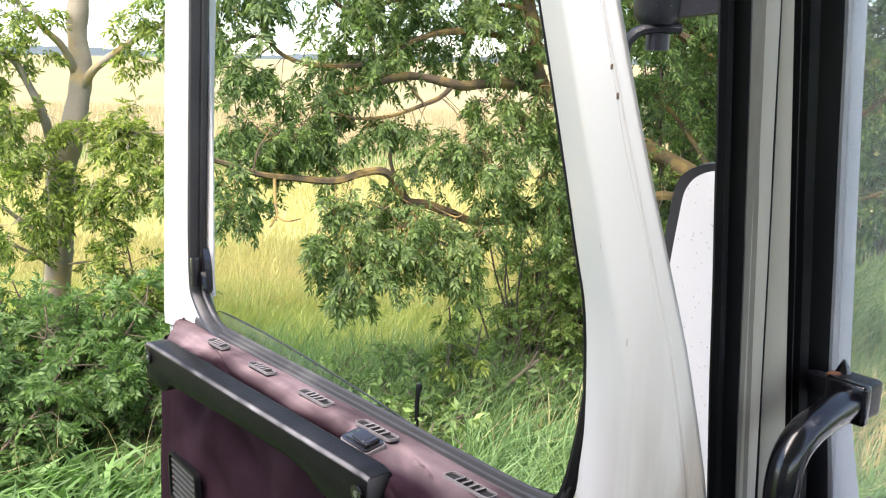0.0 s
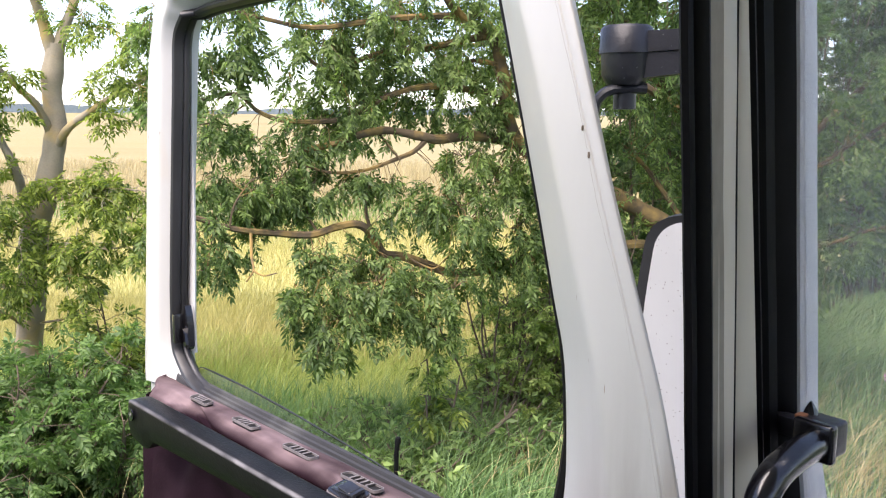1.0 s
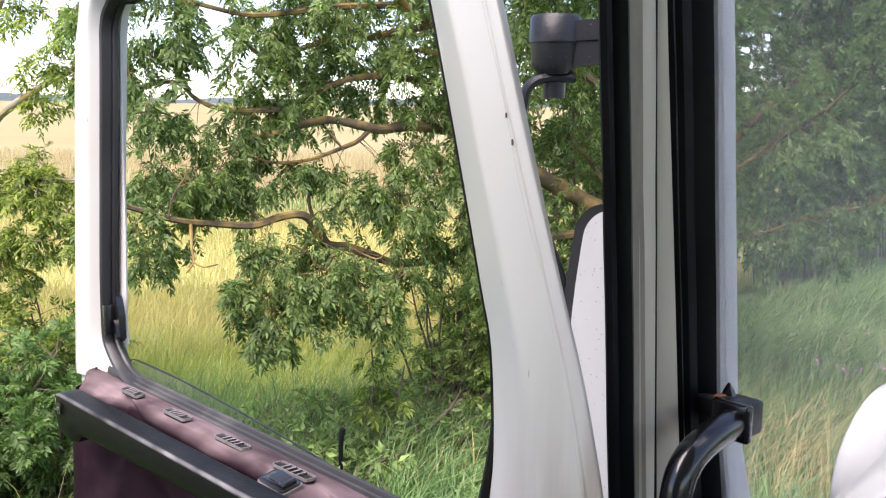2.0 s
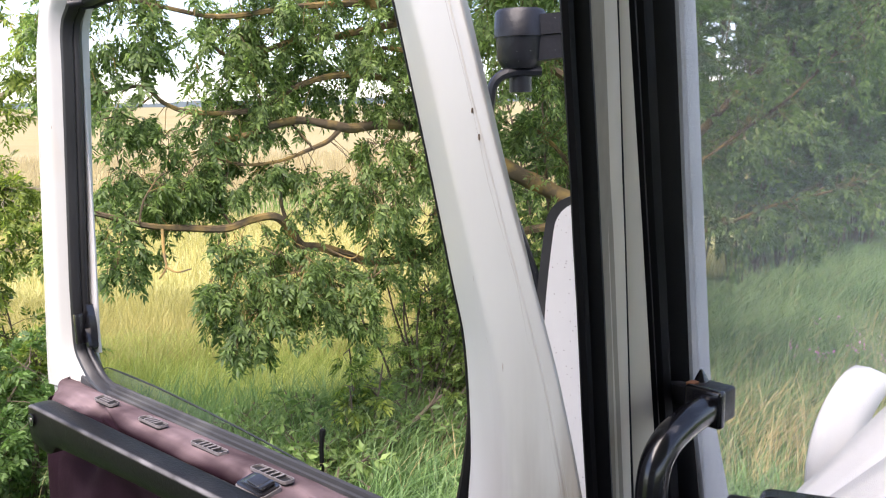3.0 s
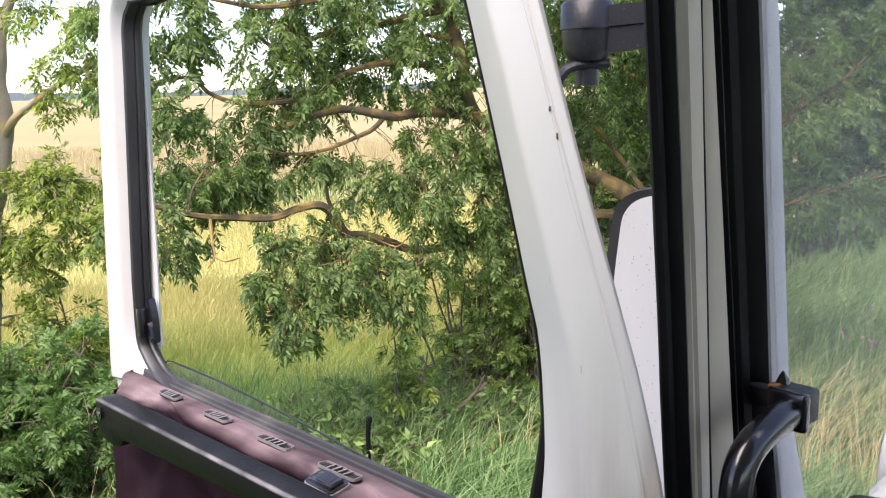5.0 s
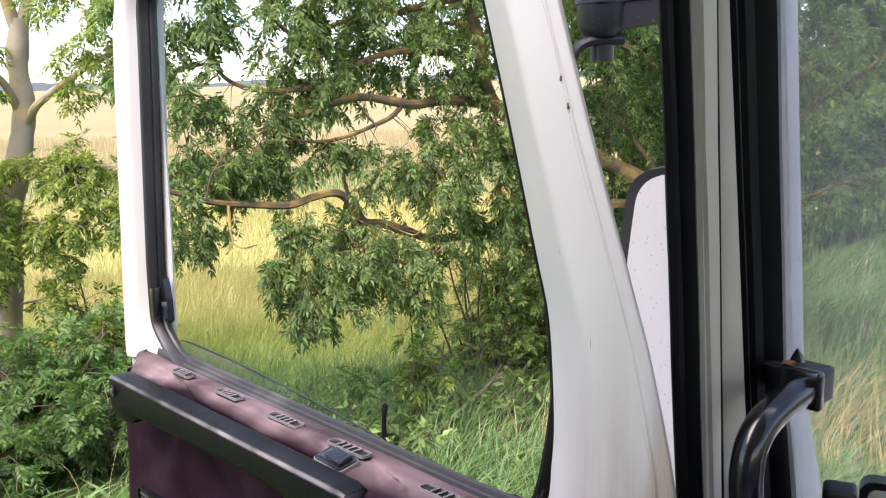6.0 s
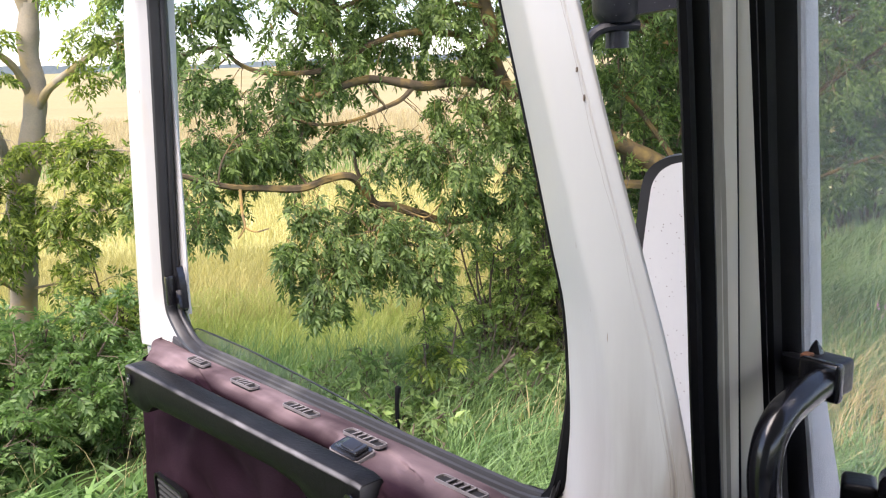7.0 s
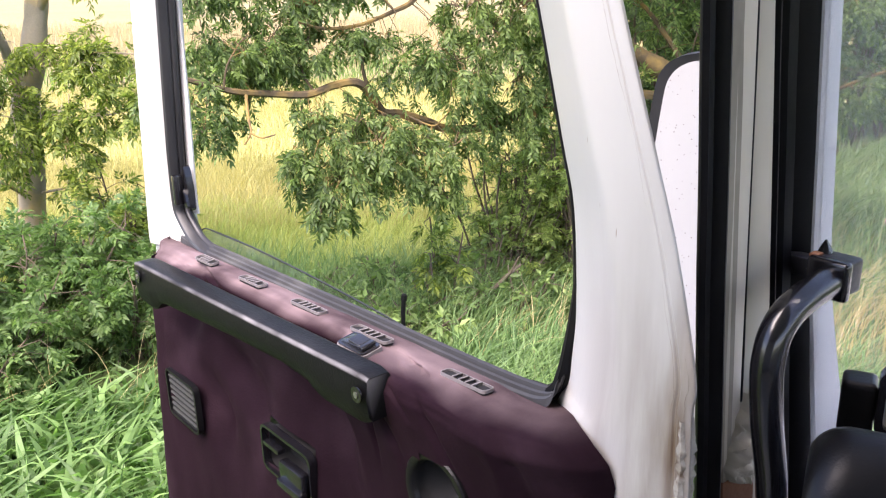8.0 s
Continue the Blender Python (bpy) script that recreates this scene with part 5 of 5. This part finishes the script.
def build_cab():
    cab = empty("van", Matrix.Translation((0, 0, 0)), "cab of an old white van with worn door seals", "van")
    seal_l, seal_r = lean_line(.0025, -.094), lean_line(.0400, -.092)
    crack, beige_r = lean_line(.0725, -.077), lean_line(.0975, -.135)
    black_r, grey_r = lean_line(.1690, -.121, .12), lean_line(.210, -.135, .235)
    bm = bmesh.new()
    strip(bm, seal_l, seal_r, [(.9, -.025), (.05, -.001), (0, .002), (.08, .006), (.22, .007), (.30, .001), (.38, .001), (.46, .007), (.62, .010), (.78, .007), (.88, .001), (1.0, -.004)])
    part("door_seal", bm, RUBBER, cab, "black ribbed rubber door seal")
    bm = bmesh.new()
    strip(bm, seal_r, crack, [(-.1, -.01), (0, -.004), (.3, .0), (.94, .001), (.97, -.001), (.98, -.006)])
    strip(bm, crack, beige_r, [(.02, -.006), (.05, -.001), (.1, .0005), (.8, .002), (1.0, .002), (1.1, -.01)])
    part("pillar", bm, BEIGE, cab, "beige painted windscreen pillar with a cracked seam", angle=70)
    # strip paints the rounded edge's shade together with grime in one darker colour
    bm = bmesh.new()
    strip(bm, seal_r, lambda z: seal_r(z) + .0150 + .0018 * noise.noise((z * 14, 3, 1)), [(-.1, -.006), (0, -.0025), (.5, -.0006), (1, .0012), (1, -.003)])
    part("shade_grime_line", bm, material("grey_brown_pillar_shade_grime", (0.38, 0.34, 0.27), 0.7, var=0.3, scale=14, bump=0.15, stretch=(1, 1, 0.3)), cab, "grimy edge of the pillar along the seal, its shade painted in")
    bm = bmesh.new()
    strip(bm, lambda z: crack(z) - .0007, lambda z: crack(z) + .0005, [(0, -.004), (0, .0012), (1, .0012), (1, -.004)])
    part("seam", bm, DARK, cab)
    bm = bmesh.new()
    strip(bm, beige_r, black_r, [(.02, -.02), (0, .0), (.05, .005), (.12, .003), (.18, -.002), (.24, .004), (.38, .006), (.45, -.001), (.5, -.001), (.58, .006), (.74, .010), (.86, .005), (.9, -.002), (1.0, -.004)])
    part("windscreen_seal", bm, RUBBER, cab, "black rubber windscreen moulding")
    bm = bmesh.new()
    strip(bm, black_r, grey_r, [(-.05, -.02), (0, -.002), (.06, .001), (.9, -.001), (1.0, -.004), (1.0, -.03)])
    part("windscreen_trim", bm, GREY, cab, "grey grained plastic windscreen trim")
    # body outside of the pillar
    bm = bmesh.new()
    rows = []
    for i in range(13):
        z = .6 + 1.78 * i / 12
        a, b = seal_l(z) + .03, grey_r(max(z, 1.5)) + .01
        rows.append([on_pillar(a + .01, z, -.012), on_pillar(a + .07, z, -.06), on_pillar(b - .03, z, -.075), on_pillar(b - .01, z, -.05), on_pillar(b - .02, z, -.022)])
    grid(bm, rows, close_v=True)
    part("body_pillar", bm, WHITE, cab)
    # lumpy seam sealer and rust at the foot of the pillar
    bm = bmesh.new()
    rows = []
    for i in range(45):
        z = 1.655 - .085 * i / 44
        half = .5 * lerp_list([0, .25, .6, .85, 1], [.006, .018, .028, .030, .020], i / 44)
        mid = .094 - .03 * (i / 44 - .5) * .3 + .003 * noise.noise((i * .2, 1, 1))
        row = [on_pillar(mid - half, z, -.006)]
        for j in range(15):
            w = j / 14 * 2 - 1
            n1 = noise.noise((w * 1.3, i * .16 + w * .8, 4.2))
            row.append(on_pillar(mid + half * w, z + .003 * n1, .003 + .010 * (1 - w * w) + .016 * abs(n1) + .003 * noise.noise((w * 5, i * .5, 1))))
        rows.append(row + [on_pillar(mid + half, z, -.006)])
    grid(bm, rows)
    part("sealer", bm, BEIGE, cab, "crumpled seam sealer at the pillar foot")
    bm = bmesh.new()
    strip(bm, lambda z: .068 - .1 * (z - 1.6), lambda z: .115 - .1 * (z - 1.6), [(0, -.001), (0, .003), (1, .004), (1, -.001)], 1.45, 1.572, 6)
    part("rust_patch", bm, RUST, cab, "bare rusty metal below the sealer")
    # windscreen
    bm = bmesh.new()
    A0, A1 = on_pillar(.235, 1.45, -.014), on_pillar(.116, 2.33, -.014)
    bow = lambda p, k: p - LEFT * 1.66 * k + FWD * .16 * math.sin(math.pi * k)
    rows = [[bow(A0 + (A1 - A0) * v, k / 12) + FWD * t for k in range(13)] for v in (0, .25, .5, .75, 1) for t in (0,)]
    rows2 = [[p + FWD * .005 for p in r] for r in rows]
    grid(bm, rows + rows2[::-1], close_u=True)
    ws = part("windscreen", bm, GLASS, cab, "dusty windscreen with dried drops")
    ws.visible_shadow = False
    # shell of the cab: roof, floor, back, right side
    f0, l0 = PILLAR.dot(FWD), PILLAR.dot(LEFT)

    def slab(name, f_a, f_b, l_a, l_b, z_a, z_b, mat, label=""):
        b2 = bmesh.new()
        box(b2, FWD * ((f_a + f_b) / 2) + LEFT * ((l_a + l_b) / 2) + Z * ((z_a + z_b) / 2), (abs(f_b - f_a), abs(l_b - l_a), z_b - z_a), .01, Matrix.Rotation(radians(ANGLE), 4, "Z"))
        return part(name, b2, mat, cab, label)
    slab("roof", -1.5, f0 + .08, -1.36, l0 - .02, 2.37, 2.42, HEADLINER)
    slab("cab_floor", -1.5, f0 + .25, -1.36, l0 - .02, .80, .85, HEADLINER)
    slab("back_wall", -1.5, -1.45, -1.36, l0 - .02, .86, 2.36, HEADLINER)
    slab("side_wall", -1.44, f0 + .1, -1.40, -1.365, .86, 1.55, HEADLINER)
    slab("side_rail", -1.44, f0 + .1, -1.40, -1.365, 2.25, 2.36, HEADLINER)
    slab("rear_side", -1.44, -.66, l0 - .06, l0 - .01, .86, 2.36, HEADLINER)
    # unseen box added behind the cab to hold sun back from the door
    slab("unseen_rear_box", -4.6, -1.52, -1.75, l0 + .02, .7, 2.46, WHITE)
    slab("bulkhead", f0 + .30, f0 + .34, -1.36, l0 - .03, .86, 1.42, BLACK)
    slab("front_body", f0 + .36, 1.70, -.86, .38, .62, 1.385, WHITE)
    slab("chassis", -4.4, 1.6, -.95, -.1, .42, .60, BLACK)
    for f_w, l_w in ((1.05, .24), (1.05, -1.20), (-3.1, .30), (-3.1, -1.50)):
        b2 = bmesh.new()
        ctr = FWD * f_w + LEFT * l_w + Z * .36
        prof = [(.20, -.09), (.31, -.105), (.345, -.09), (.36, -.05), (.36, .05), (.345, .09), (.31, .105), (.20, .09)]
        grid(b2, [[ctr + (FWD * math.cos(a) + Z * math.sin(a)) * r + LEFT * w for r, w in prof] for a in (2 * math.pi * k / 32 for k in range(32))], close_u=True)
        tyre = part("wheel", b2, RUBBER, cab, "black rubber tyre on a steel rim")
        b2 = bmesh.new()
        grid(b2, [[ctr + (FWD * math.cos(a) + Z * math.sin(a)) * r + LEFT * w for r, w in ((.205, -.085), (.20, -.02), (.10, .0), (.09, .05), (.12, .06), (.19, .04), (.205, .088))] for a in (2 * math.pi * k / 24 for k in range(24))], close_u=True)
        part("rim", b2, STEEL, tyre, "dull steel rim")
    slab("kick_panel", f0 + .10, f0 + .29, l0 - .03, l0 + .03, .6, 1.40, WHITE)
    # dashboard
    bm = bmesh.new()
    rows = []
    for k in range(15):
        l = l0 - .06 - 1.2 * k / 14
        c = [(f0 + .30, 1.30), (f0 + .31, 1.47), (f0 + .24, 1.50), (f0 + .08, 1.49), (f0 - .02, 1.46), (f0 - .05, 1.40), (f0 - .02, 1.15), (f0 + .28, 1.10)]
        rows.append([FWD * f + LEFT * l + Z * z for f, z in c])
    vs = grid(bm, rows, close_v=True)
    bm.faces.new(vs[0])
    bm.faces.new(vs[-1])
    part("dashboard", bm, BLACK, cab, "black padded plastic dashboard")
    # padded cowl over the instruments, with a seam
    side = Vector((.885, -.466, 0))
    away = Vector((.466, .885, 0))
    corner = Vector((.290, .594, 1.6900))

    def pad(r0, r1, round_):
        b2 = bmesh.new()
        rows = []
        for k in range(17):
            r = r0 + (r1 - r0) * (k / 16) ** 1.6
            g = max(0.0, round_ - (r - r0))
            drop = round_ - math.sqrt(max(0.0, round_ ** 2 - g ** 2))
            rows.append([corner + side * r + away * d - Z * (drop + h) for d, h in ((-.075, .30), (-.078, .14), (-.074, .06), (-.066, .032), (-.052, .014), (-.034, .004), (-.016, .0), (-.004, .004), (.006, .018), (.010, .04), (.010, .3))])
        grid(b2, rows)
        return part("cowl", b2, BLACK, cab, "padded black instrument cowl", angle=70)
    pad(-.004, .0530, .030)
    pad(.0538, .22, .003)
    bm = bmesh.new()
    box(bm, Vector((.357, .664, 1.659)), (.028, .03, .050), .006, Matrix.Rotation(radians(-28), 4, "Z"), 3)
    part("demister_duct", bm, BLACK, cab, "black demister duct")
    # framed pale panel standing on the dashboard
    bm = bmesh.new()
    ax = (Vector((.360, .640, 1.703)) + side * .08 - Z * .030, side, Z, away)
    ring(bm, rounded(.16, .060, .010), rounded(.148, .048, .007), -.004, .012, ax)
    bez = part("vent_bezel", bm, GLOSS_BLACK, cab, "thin black frame round a pale panel")
    bm = bmesh.new()
    prism(bm, rounded(.149, .049, .007), .002, .011, ax)
    part("panel", bm, BEIGE, bez, "pale cream panel", smooth=False)
    return cab


VAN = build_cab()


def build_grab_handle():
    turn = Matrix.Rotation(radians(ANGLE), 4, "Z")
    bm = bmesh.new()
    pts = smooth_line([on_pillar(q, z, d) for q, z, d in ((.124, 1.770, .053), (.108, 1.769, .054), (.084, 1.767, .055), (.059, 1.760, .055), (.043, 1.748, .055), (.036, 1.731, .055), (.035, 1.709, .055), (.043, 1.665, .055), (.060, 1.602, .055), (.08, 1.52, .050), (.10, 1.42, .04))], 5)
    tube(bm, pts, .0130, 16)
    gh = part("grab_handle", bm, GLOSS_BLACK, VAN, "curved black plastic grab handle")
    bm = bmesh.new()
    box(bm, on_pillar(.1215, 1.771, .051), (.010, .036, .034), .004, turn, 3)
    part("mount", bm, GLOSS_BLACK, gh, "square black end flange")
    bm = bmesh.new()
    box(bm, on_pillar(.138, 1.771, .049), (.026, .032, .030), .004, turn, 3)
    box(bm, on_pillar(.150, 1.767, .016), (.016, .036, .018), .003, turn, 2)
    part("bracket", bm, WEATHERED, gh, "dull black bracket of the handle")
    bm = bmesh.new()
    tube(bm, [on_pillar(.141, 1.782, .036), on_pillar(.141, 1.790, .036), on_pillar(.140, 1.797, .036)], [.008, .005, .001], 8)
    part("cap", bm, GLOSS_BLACK, gh)
    bm = bmesh.new()
    box(bm, on_pillar(.128, 1.7868, .035), (.010, .008, .003), .001, turn, 2)
    part("rust_stain", bm, RUST, gh, "rusty edge of the bracket")


build_grab_handle()


def build_mirror():
    o = Vector((.306, .955, 1.688))
    face = Vector((-.45, -.89, .0)).normalized()
    side = Vector((-face.y, face.x, 0))
    side = -side if side.x < 0 else side
    ax = (o, side, Z, -face)
    out = [(-.070, -.22), (-.078, -.1), (-.074, .08), (-.063, .19), (-.055, .222), (-.035, .238), (.0, .243), (.03, .243), (.045, .235), (.055, .21), (.055, -.22), (.045, -.24), (-.06, -.24)]
    out = [(p.x, p.y) for p in smooth_line([(a, b, 0) for a, b in out + out[:1]], 4)[:-1]]
    inn = [(a * .89 + .004, b * .962) for a, b in out]
    bm = bmesh.new()
    # flat white speckled plate stands for the mirror's face; no glass is modelled
    prism(bm, [(a * .90 + .004, b * .968) for a, b in out], .002, .05, ax)
    mi = part("wing_mirror", bm, MIRROR_WHITE, VAN, "white wing mirror spotted with dirt", smooth=False)
    bm = bmesh.new()
    grid(bm, [[o + ax[1] * p + ax[2] * q + ax[3] * d for p, q in ol] for ol, d in ((inn, .004), (out, -.0), (out, .03))], close_v=True)
    part("rim", bm, GREY_RUBBER, mi, "black rubber rim")
    # pivot, clamp and arm
    p = Vector((.221, .977, 0))
    bm = bmesh.new()
    prof = [(2.143, .0), (2.143, .026), (2.139, .0295), (2.112, .0305), (2.112, .0285), (2.088, .0272), (2.082, .024), (2.077, .020), (2.075, .0)]
    rows = [[p + Z * z + (X * math.cos(a) + Y * math.sin(a)) * max(r, .0005) for z, r in prof] for a in (2 * math.pi * k / 24 for k in range(24))]
    grid(bm, rows, close_u=True)
    tube(bm, [p + Z * 2.078, p + Z * 2.050], .013, 14)
    part("pivot", bm, WEATHERED, mi, "black pivot housing with rain specks")
    bm = bmesh.new()
    for z0, z1, e0, e1, w in ((2.112, 2.135, 2.120, 2.141, .016), (2.082, 2.111, 2.102, 2.119, .014)):
        a, b = p.copy(), p + Vector((.17, -.06, 0))
        sd = (b - a).normalized().cross(Z).normalized()
        vs = grid(bm, [[c + sd * w + Z * hi, c - sd * w + Z * hi, c - sd * w + Z * lo, c + sd * w + Z * lo] for c, lo, hi in ((a, z0, z1), (b, e0, e1))], close_v=True)
        bm.faces.new(vs[0])
        bm.faces.new(vs[-1])
    part("arm", bm, WEATHERED, mi, "black mirror arm")
    bm = bmesh.new()
    line = smooth_line([p + Vector((.022, -.01, 2.073)), p + Vector((-.01, -.01, 2.073)), p + Vector((-.028, -.01, 2.066)), p + Vector((-.036, -.008, 2.046)), p + Vector((-.034, 0, 1.98)), p + Vector((.03, .02, 1.80)), p + Vector((.05, .03, 1.70))], 5)
    tube(bm, line, .006, 8)
    part("bracket", bm, WEATHERED, mi, "bent black mirror bracket")


build_mirror()


def build_bonnet():
    """White front wing and ribbed bonnet ahead of the windscreen."""
    bm = bmesh.new()
    rows = []
    for i in range(61):
        l = .42 - 1.3 * i / 60
        rib = .007 * max(0, math.cos(i * math.pi / 4)) ** 6
        rows.append([FWD * f + LEFT * l + Z * (z + rib) for f, z in ((.82, 1.40), (.90, 1.45), (1.0, 1.475), (1.2, 1.50), (1.5, 1.48), (1.7, 1.40), (1.74, 1.0))])
    grid(bm, rows)
    # flank of the bonnet that rises behind the wing, with long ribs
    a0, a1, b0, b1 = Vector((.608, 1.016, 1.51)), Vector((.80, .975, 1.735)), Vector((.575, .93, 1.40)), Vector((.95, .83, 1.56))
    rows = []
    for i in range(41):
        k = i / 40
        lo, hi = b0 + (b1 - b0) * k, a0 + (a1 - a0) * k
        rows.append([lo + (hi - lo) * (j / 40) + Vector((-.4, -.6, .7)) * .006 * max(0, math.cos(j / 40 * math.pi * 8)) ** 4 for j in range(41)])
    grid(bm, rows)
    bo = part("bonnet", bm, WHITE, VAN, "white ribbed bonnet panel")
    bm = bmesh.new()
    rows = []
    for k in range(15):
        a = radians(190 - 105 * k / 14)
        f, z = 1.25 + .14 * math.cos(a), 1.53 + .125 * math.sin(a)
        rows.append([FWD * (f + .012 * j) + LEFT * (.440 - .016 * j) + Z * (z - .003 * j * j) for j in range(4)])
    grid(bm, rows)
    wing = part("wing", bm, WHITE, bo, "rounded white front wing")
    md = wing.modifiers.new("solid", "SOLIDIFY")
    md.thickness = .006


build_bonnet()
